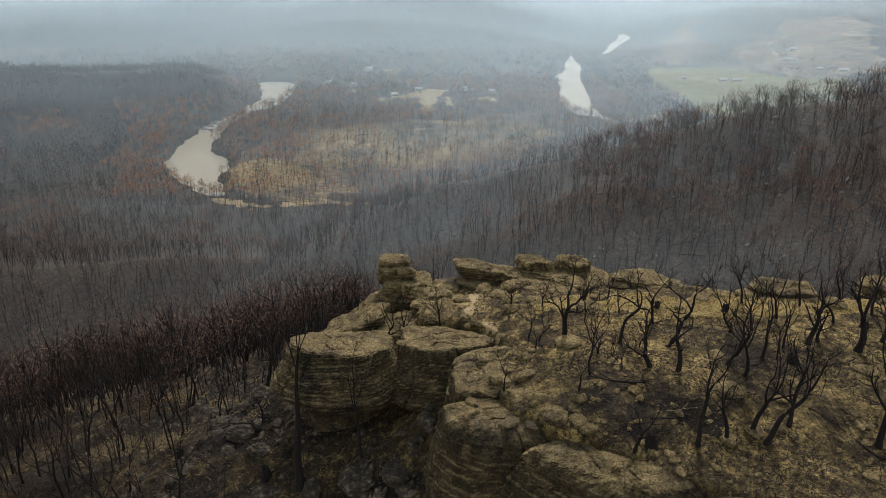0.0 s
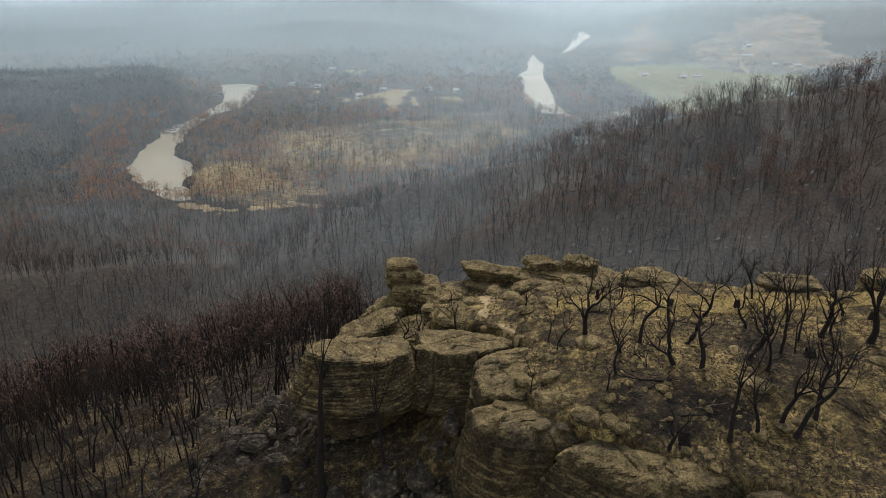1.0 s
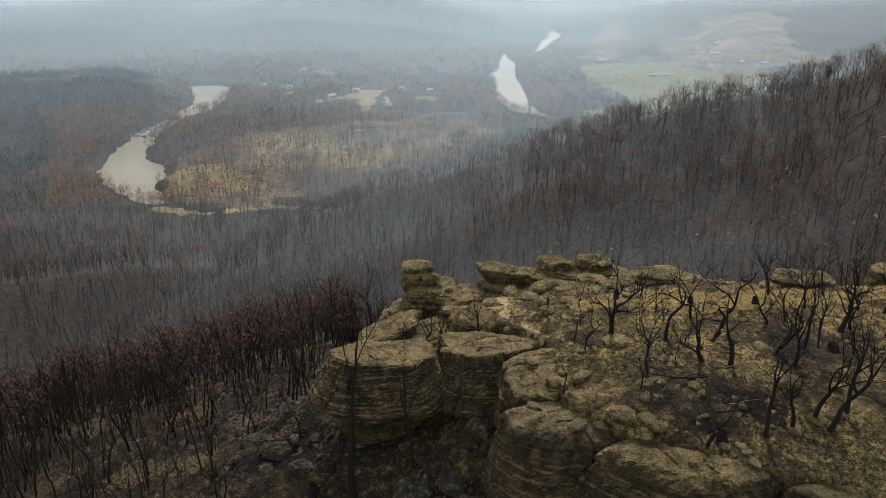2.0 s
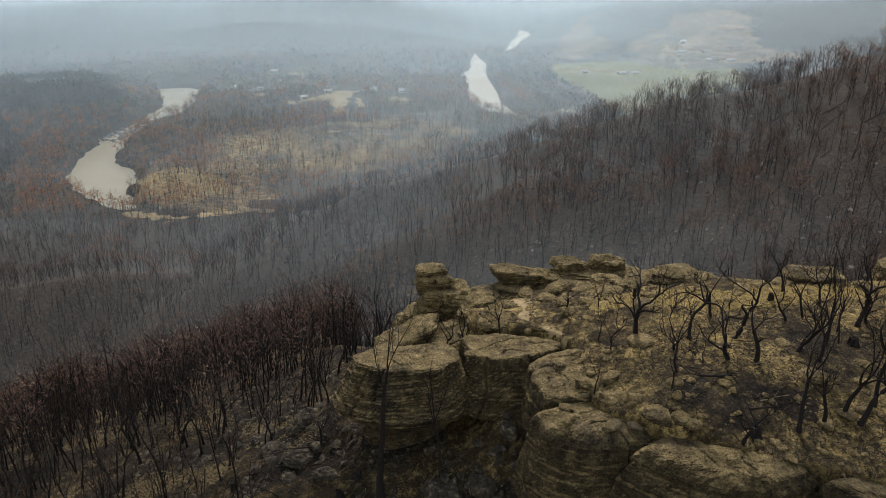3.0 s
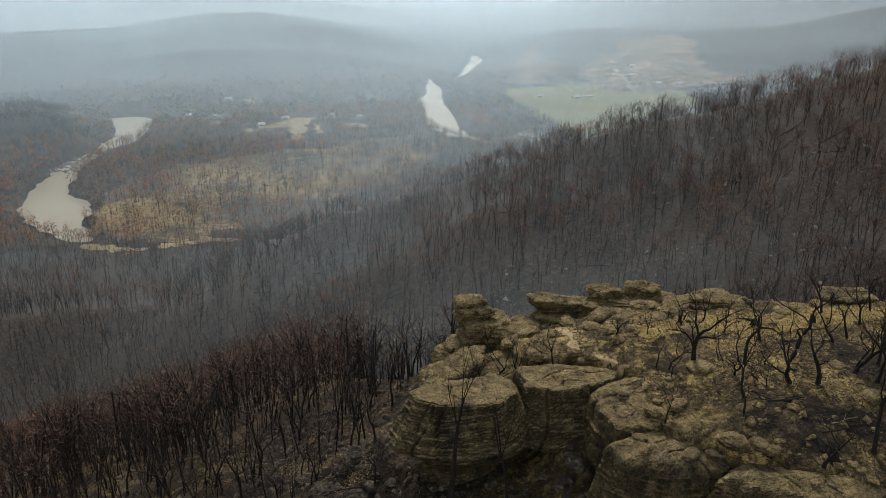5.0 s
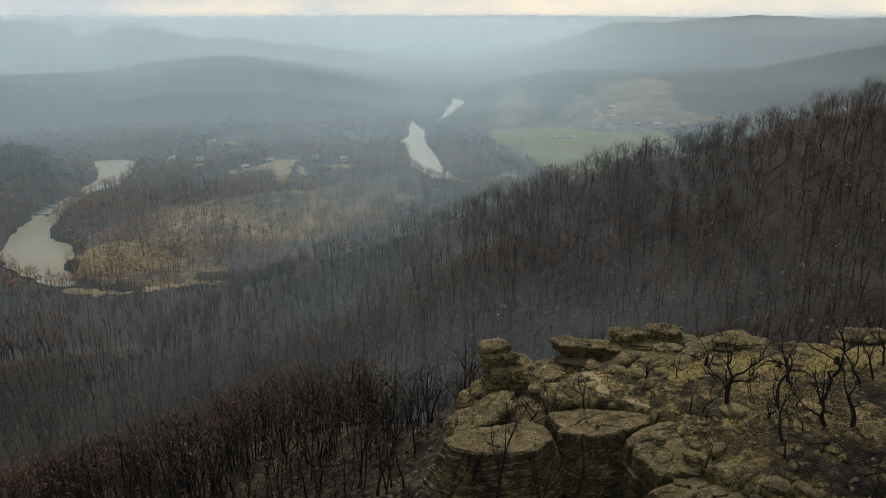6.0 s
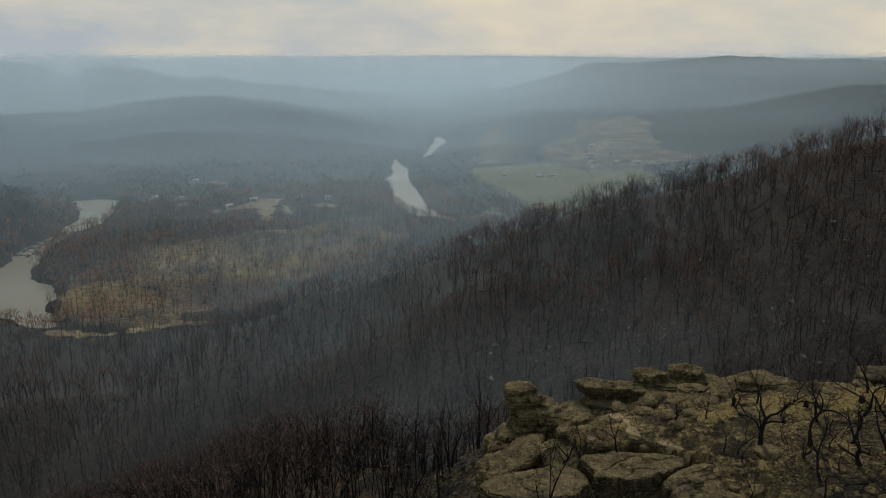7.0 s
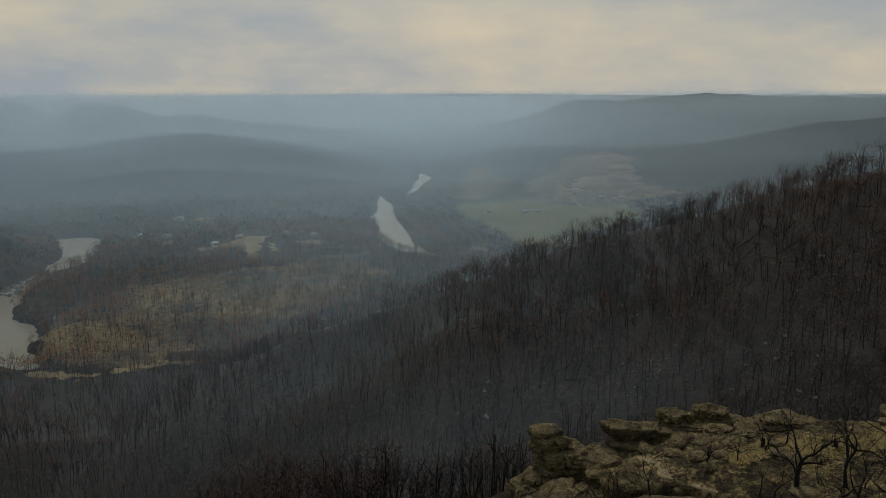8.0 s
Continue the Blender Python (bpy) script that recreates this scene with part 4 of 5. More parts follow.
def burnt_tree(seed, height, girth, lean, forks, gnarl, low, spread, taper=0.62):
    """One bare tree: trunk and limbs as parts, standing at its own base."""
    rs = np.random.RandomState(seed)
    root = new("burnt_tree")
    root.empty_display_size = 0.3
    way = np.array([lean[0], lean[1], 1.0])
    way /= np.linalg.norm(way)
    trunk = wander(rs, (0, 0, -0.35), way, height * low + 0.35, 9, gnarl, 0.06)
    r = np.linspace(girth, girth * taper, 10)
    r[0] *= 1.7
    r[1] *= 1.2
    v, t = tube(trunk, r, 8)
    triangles_object("trunk", v, t, BARK, parent=root)
    for k in range(forks):
        s = 1.0 if k < 2 else rs.uniform(0.55, 1.0)
        p = trunk[min(9, int(round(s * 9)))]
        turn = 2 * math.pi * (k / forks + rs.uniform(-0.1, 0.1))
        d = np.array([math.cos(turn) * spread, math.sin(turn) * spread, 1.0 if k else 1.6])
        d /= np.linalg.norm(d)
        pieces = []
        limb_pieces(rs, p, d, height * (1 - low) * rs.uniform(0.75, 1.1) * (1.0 if s > 0.9 else 0.7), girth * (taper - 0.1) * rs.uniform(0.65, 1.05), 2, 5, gnarl * 1.7, pieces)
        limb = triangles_object("limb", *joined([tube(a, b, c) for a, b, c in pieces if c > 3]), BARK, parent=root)
        fine = [tube(a, b, c) for a, b, c in pieces if c == 3]
        if fine:
            tagged(triangles_object("twig_spray", *joined(fine), BARK, parent=limb), kind="stuff")
    return root


POLES = [burnt_tree(200 + k, 9.0, 0.14, ((k % 3 - 1) * 0.09, (k % 2 - 0.5) * 0.1), 4 + k % 2, 0.08, 0.48, 0.65, 0.5) for k in range(8)]
used = set()


def plant(kinds, k, x, y, height, base, turn, label, group, z=None, girth=1.0):
    src = kinds[k % len(kinds)]
    s = height / base
    zz = float(ground_height(x, y)) if z is None else z
    m = Matrix.LocRotScale((x, y, zz), Euler((0, 0, radians(turn))), (s * girth, s * girth, s))
    if src.name in used:
        ob = copy_thing(src, m)
    else:
        used.add(src.name)
        src.matrix_basis = m
        ob = src
    return tagged(ob, label, "tree", group)


OUT = "charred leafless tree with crooked limbs on the sandstone outcrop"
TWISTED = "charred crooked tree with forked black limbs on the straw-covered outcrop"
THIN = "thin charred sapling with bare stems"
rt = random.Random(11)


def grow(rows, label, group, first, gnarl, low, spread, taper=0.62):
    """Trees of their own shape: plan place, height, trunk radius, lean."""
    for k, (x, y, h, girth, lean) in enumerate(rows):
        z = float(ground_height(x, y))
        if 1.4 < x < 8 and y < 46:
            z = max(z, block_top(x, y) - 0.05)
        ob = burnt_tree(first + k, h, girth, (0.55 * lean, 0.08 * math.sin(3.1 * k)), 3 + (k + int(10 * h)) % 3 if girth > 0.07 else 2 + k % 2, gnarl, low + 0.1 * math.sin(2.3 * k), spread, taper)
        ob.matrix_basis = pose(x, y, z)
        tagged(ob, label, "tree", group)


# round the bright straw flat
grow([(9.2, 40.2, 5.3, 0.19, 0.02), (12.5, 39.5, 5.4, 0.13, 0.0), (13.5, 36.4, 4.4, 0.17, 0.06), (14.9, 35.8, 3.9, 0.17, 0.3), (15.3, 38.9, 6.2, 0.17, 0.2), (9.8, 35.6, 5.2, 0.1, 0.1),
      (17.9, 36.3, 5.6, 0.14, 0.13), (18.4, 35.0, 6.2, 0.12, 0.24), (18.3, 36.7, 4.0, 0.09, 0.0), (20.2, 36.8, 4.7, 0.12, 0.32), (10.9, 38.1, 3.0, 0.09, -0.09)], TWISTED, "trees on the outcrop", 100, 0.13, 0.42, 0.8)
# on the near slope of the outcrop
grow([(14.2, 30.2, 6.0, 0.14, 0.12), (15.7, 30.3, 4.0, 0.13, 0.12), (17.1, 30.7, 6.8, 0.14, 0.28), (17.5, 29.9, 6.2, 0.15, 0.6), (19.2, 31.0, 5.8, 0.13, 0.17), (23.5, 29.9, 6.2, 0.19, -0.1),
      (11.0, 30.1, 3.2, 0.13, -0.08), (8.9, 34.3, 2.2, 0.07, -0.1), (4.9, 35.9, 3.0, 0.05, -0.04)], OUT, "trees on the outcrop", 130, 0.085, 0.48, 0.7)
# farther along the outcrop
grow([(26.6, 37.8, 6.0, 0.24, 0.1), (24.2, 39.0, 4.6, 0.18, 0.0), (24.9, 39.1, 3.6, 0.12, 0.18), (22.4, 38.6, 3.8, 0.08, 0.06), (21.2, 36.9, 3.9, 0.07, 0.02), (28.5, 38.5, 4.8, 0.16, 0.0),
      (27.1, 41.5, 3.6, 0.1, 0.0), (23.7, 42.3, 3.8, 0.1, 0.06), (21.4, 40.8, 4.0, 0.1, -0.1), (30.1, 42.2, 3.8, 0.11, 0.0), (19.9, 40.4, 3.8, 0.11, 0.03), (15.3, 41.9, 3.7, 0.12, 0.06),
      (26.0, 44.0, 3.6, 0.09, 0.1), (29.2, 44.6, 3.8, 0.1, -0.1), (32.4, 43.0, 4.6, 0.13, 0.1), (33.6, 39.4, 5.0, 0.15, 0.0), (30.8, 35.2, 5.4, 0.15, 0.1), (22.2, 44.4, 3.6, 0.1, 0.0)], OUT, "trees on the outcrop", 150, 0.1, 0.42, 0.75)
# small ones among the boulders
grow([(7.6, 40.4, 3.4, 0.07, -0.03), (7.0, 41.1, 2.6, 0.06, -0.05), (7.2, 39.4, 2.4, 0.06, 0.27), (11.1, 40.3, 1.7, 0.04, 0.05), (11.2, 39.8, 2.4, 0.04, 0.05), (13.4, 43.4, 2.0, 0.07, 0.02),
      (13.6, 39.0, 2.1, 0.06, 0.04), (11.8, 37.1, 2.1, 0.05, 0.1), (11.8, 36.4, 2.1, 0.05, 0.0), (10.8, 38.1, 1.3, 0.06, -0.16), (1.1, 46.6, 1.7, 0.05, 0.0), (1.5, 45.0, 2.9, 0.08, 0.03),
      (6.6, 45.8, 2.0, 0.09, 0.0), (8.6, 45.0, 2.0, 0.06, 0.02), (11.4, 45.7, 2.2, 0.07, 0.0), (13.1, 45.6, 2.7, 0.08, 0.05), (12.2, 47.1, 1.9, 0.07, 0.4)], THIN, "saplings on the outcrop", 180, 0.13, 0.36, 0.7)
for k, (x, y, h, girth, z) in enumerate([(-2.5, 45.7, 4.4, 0.1, 120.2), (-1.0, 45.9, 3.4, 0.09, 120.6), (-3.2, 46.4, 2.4, 0.07, 120.3)]):
    ob = burnt_tree(210 + k, h, girth, (0.05, 0.0), 4, 0.12, 0.4, 0.7)
    ob.matrix_basis = pose(x, y, z)
    tagged(ob, "charred bare tree rooted in a cleft behind the cliff block", "tree", "trees on the outcrop")

DOWN = "tall charred bare tree on the burnt slope below the cliff"
grow([(-7.6, 38.0, 14.0, 0.27, -0.1)], "large charred tree with a thick black trunk below the cliff", "trees on the slope", 230, 0.035, 0.72, 0.4, 0.28)
grow([(-3.75, 38.7, 7.0, 0.11, 0.04)], "thin charred tree standing before the cliff face", "trees on the slope", 232, 0.05, 0.55, 0.5)
count = 0
while count < 250:
    x, y = rt.uniform(-46, -4), rt.uniform(31, 78)
    if (x > -10.5 and y < 56) or float(edge_distance(x, y, PLATEAU)) > -1.0 or abs(x + 7.6) + abs(y - 38.0) < 3:
        continue
    if -16 < x < -9 and 36 < y < 48 and rt.random() < 0.75:
        continue
    plant(POLES, 2 + count, x, y, rt.uniform(5.2, 8.6), 9.0, rt.uniform(0, 360), DOWN, "trees on the slope", girth=rt.uniform(0.85, 1.15))
    count += 1


# ---- woods too many to count ----
def wood_template(seed, height, spread, limbs, twigs):
    """A straight burnt trunk with steep limbs and a crown of fine twigs."""
    rs = np.random.RandomState(seed)
    trunk = wander(rs, (0, 0, -0.5), (rs.normal(0, 0.06), rs.normal(0, 0.06), 1), height * 0.74, 2, 0.05, 0.07)
    bark = [tube(trunk, np.array([0.105, 0.075, 0.035]) * height / 10, 3)]
    twig, leaves = [], []
    crown, reach = trunk[-1] + (0, 0, 0.01 * height), np.array([0.16, 0.16, 0.15]) * height * spread

    def outward():
        u = rs.normal(0, 1, 3) * (1.25, 1.25, 0.9) + (0, 0, 0.35)
        return u / np.linalg.norm(u)

    for _ in range(limbs):
        s = rs.uniform(0.45, 0.95)
        p = trunk[0] * (1 - s) + trunk[-1] * s
        q = crown + outward() * reach * rs.uniform(0.6, 0.95)
        side = np.cross(q - p, rs.normal(0, 1, 3))
        side *= 0.045 / np.linalg.norm(side)
        bark.append((np.array([p - side, p + side, q + side * 0.3, q - side * 0.3]), np.array([[0, 1, 2], [0, 2, 3]])))
    for _ in range(twigs):
        u = outward()
        p = crown + u * reach * rs.uniform(0.2, 1.0) - (0, 0, 0.12 * height * rs.rand())
        d = 0.6 * u + rs.normal(0, 0.5, 3) + (0, 0, 0.25)
        d /= np.linalg.norm(d)
        q = p + d * height * rs.uniform(0.04, 0.085)
        s = np.cross(d, rs.normal(0, 1, 3))
        s *= (0.058 if twigs > 80 else 0.042) / np.linalg.norm(s)
        twig.append((np.array([p - s, p + s, q]), np.array([[0, 1, 2]])))
    for _ in range(44):
        p = crown + outward() * reach * rs.uniform(0.4, 1.15)
        leaves.append((p + rs.normal(0, 0.011 * height, (3, 3)), np.array([[0, 1, 2]])))
    return joined(bark), joined(twig), joined(leaves)


def scatter(template, where, turn, size):
    """Copies of one small mesh at many places, as arrays."""
    v, t = template
    c, s = np.cos(turn)[:, None], np.sin(turn)[:, None]
    x, y, z = v[None, :, 0] * size[:, None], v[None, :, 1] * size[:, None], v[None, :, 2] * size[:, None]
    out = np.stack([x * c - y * s + where[:, 0:1], x * s + y * c + where[:, 1:2], z + where[:, 2:3]], 2).reshape(-1, 3)
    tri = (t[None] + (np.arange(len(where)) * len(v))[:, None, None]).reshape(-1, 3)
    return out, tri


WOODS = [wood_template(400 + k, 10.0, 1.6, 6, 44) for k in range(8)]
FULL_WOODS = [wood_template(440 + k, 10.0, 1.75, 8, 92) for k in range(8)]
rs = np.random.RandomState(5)


def spread_points(count, az, r, keep):
    a, q = np.radians(rs.uniform(*az, count)), np.sqrt(rs.uniform(r[0] ** 2, r[1] ** 2, count))
    x, y = C0[0] + q * np.sin(a), C0[1] + q * np.cos(a)
    z = ground_height(x, y)
    ok = keep(x, y, z, q)
    return np.stack([x, y, z], 1)[ok]


def dry_ground(x, y):
    return np.maximum.reduce([edge_distance(x, y, p) for p in RIVER]) < -3


hill = spread_points(12500, (-44, 52), (56, 470), lambda x, y, z, q: ((z > 9) | (y < 425)) & dry_ground(x, y) & (edge_distance(x, y, PLATEAU) < -2.5) & ((x > -4) | (y > 78) | (x < -46) | (q > 80)) & ~((x > -4) & (y > 58) & (y < 128) & (x < 40)))
thicket = spread_points(900, (-42, 14), (36, 100), lambda x, y, z, q: (edge_distance(x, y, PLATEAU) < -2.5) & (y > 33) & ((x < -10.5) | (y > 57)) & ~((x > -16.5) & (y < 49)))
brow = spread_points(750, (-44, 4), (78, 150), lambda x, y, z, q: (edge_distance(x, y, PLATEAU) < -8) & (x < 0) & (y > 60))
thicket = np.concatenate([thicket, brow])
groups = rs.randint(0, 8, len(hill))
crest = (hill[:, 0] > 10) & (hill[:, 2] > 58) & (hill[:, 1] > 100)
bark_v, twig_v, brown_v, rust_v = [], [], [], []
for k in range(8):
    for kinds, chosen in ((WOODS, ~crest), (FULL_WOODS, crest)):
        w = hill[(groups == k) & chosen]
        away = np.hypot(w[:, 0] - C0[0], w[:, 1] - C0[1])
        turn, size = rs.uniform(0, 6.28, len(w)), rs.uniform(0.6, 1.3, len(w)) * (0.6 + 0.5 * smooth01(away, 55, 200))
        bark_v.append(scatter(kinds[k][0], w, turn, size))
        brown = lumps(w[:, 0] + 300, w[:, 1], 55, 3) + rs.normal(0, 0.4, len(w)) + 0.5 * smooth01(w[:, 2], 50, 90) * smooth01(w[:, 0], 0, 60) > 0.4
        twig_v.append(scatter(kinds[k][1], w[~brown], turn[~brown], size[~brown]))
        brown_v.append(scatter(kinds[k][1], w[brown], turn[brown], size[brown]))
        warm = (lumps(w[:, 0], w[:, 1], 40, 3) + rs.normal(0, 0.35, len(w)) > 0.7) & (away > 120)
        if warm.any():
            rust_v.append(scatter(kinds[k][2], w[warm], turn[warm], size[warm]))
near_woods, near_twigs, brow_twigs = [], [], []
for k in range(8):
    w = thicket[k::8]
    turn, size = rs.uniform(0, 6.28, len(w)), (0.32 + 0.62 * rs.rand(len(w)) ** 2) * (1 + 0.4 * smooth01(w[:, 1], 55, 80))
    near_woods.append(scatter(WOODS[k][0], w, turn, size))
    reddish = lumps(w[:, 0], w[:, 1], 16, 3) + 1.2 * smooth01(-w[:, 0], 18, 40) * smooth01(-w[:, 1], -75, -50) > 0.45
    near_twigs.append(scatter(WOODS[k][1], w[reddish], turn[reddish], size[reddish]))
    brow_twigs.append(scatter(WOODS[k][1], w[~reddish], turn[~reddish], size[~reddish]))
tagged(triangles_object("thicket", *joined(near_woods), BARK), "thicket of thin black saplings on the slope below the cliff", "forest", kind="stuff")
tagged(triangles_object("thicket_twigs", *joined(near_twigs), RUSSET), "fine russet-brown twigs of the burnt thicket", "forest", kind="stuff")
tagged(triangles_object("thicket_twigs", *joined(brow_twigs), TWIG), "fine black twigs of the burnt thicket", "forest", kind="stuff")
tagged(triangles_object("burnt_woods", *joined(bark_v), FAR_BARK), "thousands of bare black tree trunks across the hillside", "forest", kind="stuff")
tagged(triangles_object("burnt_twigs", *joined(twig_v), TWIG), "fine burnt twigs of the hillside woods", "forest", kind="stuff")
tagged(triangles_object("scorched_twigs", *joined(brown_v), BROWN_TWIG), "reddish-brown scorched twigs of the hillside woods", "forest", kind="stuff")
tagged(triangles_object("scorched_crowns", *joined(rust_v), RUST), "rust-brown scorched leaves in the hillside woods", "forest", kind="stuff")


def clump_template(seed, height, count):
    rs2 = np.random.RandomState(seed)
    out = [tube(np.array([[0, 0, -0.5], [0, 0.1, height * 0.8]]), [0.16, 0.05], 3)]
    leaf = []
    hubs = [np.array([0, 0, height * 0.66]) + rs2.normal(0, 1, 3) * (height * 0.15, height * 0.15, height * 0.13) for _ in range(5)]
    for m in range(count):
        p = hubs[m % 5] + rs2.normal(0, height * 0.07, 3)
        leaf.append((p + rs2.normal(0, height * (0.028 if count > 20 else 0.05), (3, 3)), np.array([[0, 1, 2]])))
    return joined(out), joined(leaf)


CLUMPS = [clump_template(500 + k, 10.0, 38) for k in range(5)]
FIELD = [(403, 937), (459, 1063), (516, 1162), (581, 1218), (690, 1310), (760, 1330), (732, 1210), (640, 1000), (620, 943), (595, 904), (475, 872), (440, 892)]
FIELD_LOW = [(309, 996), (366, 1149), (464, 1372), (517, 1396), (418, 1070), (371, 958)]
PASTURES = [(292, 948), (348, 959), (408, 949), (435, 890), (475, 869), (517, 885), (475, 765), (421, 735), (358, 690), (288, 632), (264, 630), (264, 702), (271, 758), (266, 848)]
CLEARINGS = ([(26, 736), (37, 738), (34, 684), (25, 690)], [(-37, 726), (-27, 718), (-28, 702), (-37, 708)], [(56, 740), (80, 744), (78, 722), (58, 722)], [(-70, 775), (-58, 780), (-60, 758), (-70, 756)], [(-44, 930), (-30, 945), (-14, 930), (-24, 900), (-40, 905)])
CLEARING = [(-31, 712), (-10, 742), (12, 769), (36, 770), (22, 730), (14, 662), (4, 660), (4, 715)]


def valley_ok(x, y, z, q):
    dry = np.maximum.reduce([edge_distance(x, y, p) for p in RIVER]) < -0.8
    open_ground = (edge_distance(x, y, PASTURES) > -2) | (edge_distance(x, y, CLEARING) > 0)
    for patch in CLEARINGS:
        open_ground |= (edge_distance(x, y, patch) > -7) | (edge_distance(x, y + 11, patch) > 0)
    open_ground |= edge_distance(x, y + 9, CLEARING) > 0
    open_ground |= ((edge_distance(x, y, FIELD) > 0) | (edge_distance(x, y, FIELD_LOW) > 0)) & (lumps(x, y, 30, 3) < 0.1)
    gap = (lumps(x, y, 12, 3) > 0.55) & (edge_distance(x, y, BEND) > -10)
    return dry & ~open_ground & ~gap & ((z < 12) | (q > 430)) & ((y > 425) | (q > 470))


FAR_CLUMPS = [clump_template(520 + k, 10.0, 20) for k in range(5)]
parts = {"trunks": [], "olive": [], "brown": [], "rust": [], "dusk": []}
for templates, number, span, scale in ((CLUMPS, 17000, (360, 760), (0.65, 1.2)), (FAR_CLUMPS, 19500, (740, 1180), (0.7, 1.15))):
    valley = spread_points(number, (-44, 50), span, valley_ok)
    away = np.hypot(valley[:, 0] - C0[0], valley[:, 1] - C0[1])
    valley = valley[rs.rand(len(valley)) > 0.95 * smooth01(away, 820, 1180)]
    groups = rs.randint(0, 5, len(valley))
    for k in range(5):
        w = valley[groups == k]
        turn, size = rs.uniform(0, 6.28, len(w)), rs.uniform(*scale, len(w))
        if templates is CLUMPS:
            parts["trunks"].append(scatter(templates[k][0], w, turn, size))
        tone = lumps(w[:, 0], w[:, 1], 90, 3) + rs.normal(0, 0.4, len(w)) - 1.0 * smooth01(-w[:, 0], 120, 200) * smooth01(740 - w[:, 1], 0, 120)
        tone += 0.7 * np.exp(-((w[:, 0] - 5) ** 2 + (w[:, 1] - 735) ** 2) / 90 ** 2)
        away = np.hypot(w[:, 0] - C0[0], w[:, 1] - C0[1])
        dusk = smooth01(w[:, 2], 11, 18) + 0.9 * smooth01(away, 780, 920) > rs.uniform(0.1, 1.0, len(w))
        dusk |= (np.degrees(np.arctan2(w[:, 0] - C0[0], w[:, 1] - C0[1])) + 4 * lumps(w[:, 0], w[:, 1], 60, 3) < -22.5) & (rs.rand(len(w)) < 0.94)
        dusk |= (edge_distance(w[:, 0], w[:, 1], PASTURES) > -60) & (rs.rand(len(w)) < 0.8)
        for key, pick in (("dusk", dusk), ("olive", ~dusk & (tone > 0.62)), ("brown", ~dusk & (tone <= 0.62) & (tone > -0.45)), ("rust", ~dusk & (tone <= -0.45))):
            if pick.any():
                parts[key].append(scatter(templates[k][1], w[pick], turn[pick], size[pick]))
tagged(triangles_object("valley_trunks", *joined(parts["trunks"]), BARK), "trunks of the valley woods along the river", "forest", kind="stuff")
tagged(triangles_object("green_crowns", *joined(parts["olive"]), OLIVE), "surviving olive-green tree crowns in the valley", "forest", kind="stuff")
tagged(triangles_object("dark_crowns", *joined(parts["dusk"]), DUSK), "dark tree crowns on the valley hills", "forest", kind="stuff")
tagged(triangles_object("brown_crowns", *joined(parts["brown"]), BROWN), "dry brown tree crowns in the valley", "forest", kind="stuff")
tagged(triangles_object("scorched_valley_crowns", *joined(parts["rust"]), RUST), "rust-coloured scorched tree crowns in the valley", "forest", kind="stuff")


# ---- open ground in the valley ----
def draped(name, outline, mat, label, lift=0.2, step=8.0, rag=4.0):
    bm = bmesh.new()
    xs, ys = [p[0] for p in outline], [p[1] for p in outline]
    gx, gy = np.meshgrid(np.arange(min(xs), max(xs) + step, step), np.arange(min(ys), max(ys) + step, step))
    gz = ground_height(gx, gy) + lift
    ins = edge_distance(gx, gy, outline) + rag * lumps(gx, gy, 3.5 * rag, 4) > 0
    vs = {}
    for i in range(gx.shape[0] - 1):
        for j in range(gx.shape[1] - 1):
            cell = [(i, j), (i, j + 1), (i + 1, j + 1), (i + 1, j)]
            if sum(ins[c] for c in cell) >= 3:
                for c in cell:
                    if c not in vs:
                        vs[c] = bm.verts.new((gx[c], gy[c], gz[c]))
                bm.faces.new([vs[c] for c in cell])
    me = bpy.data.meshes.new(name)
    bm.to_mesh(me)
    bm.free()
    me.materials.append(mat)
    me.polygons.foreach_set("use_smooth", np.ones(len(me.polygons), dtype=bool))
    return tagged(new(name, me), label, "field", kind="structure")


draped("pasture", PASTURES, PASTURE, "dull green river-flat pasture", lift=0.9, step=5)
draped("dry_field", FIELD, DRY_FIELD, "tan dry-grass farm slope beyond the pasture", lift=1.6, step=6, rag=22.0)
draped("dry_field", FIELD_LOW, DRY_FIELD, "tan dry-grass farm slope beside the pasture", lift=1.6, step=6, rag=22.0)
for patch in CLEARINGS:
    draped("clearing", patch, BANK, "small pale dry-grass clearing among trees", step=1.3)
draped("clearing", CLEARING, BANK, "pale dry-grass clearing among trees", step=1.3)
draped("river_bank", [(-130, 512), (-108, 525), (-77, 496), (-55, 466), (-74, 455), (-122, 465)], DRY_GRASS, "dry yellow grass bank inside the river bend", step=3)


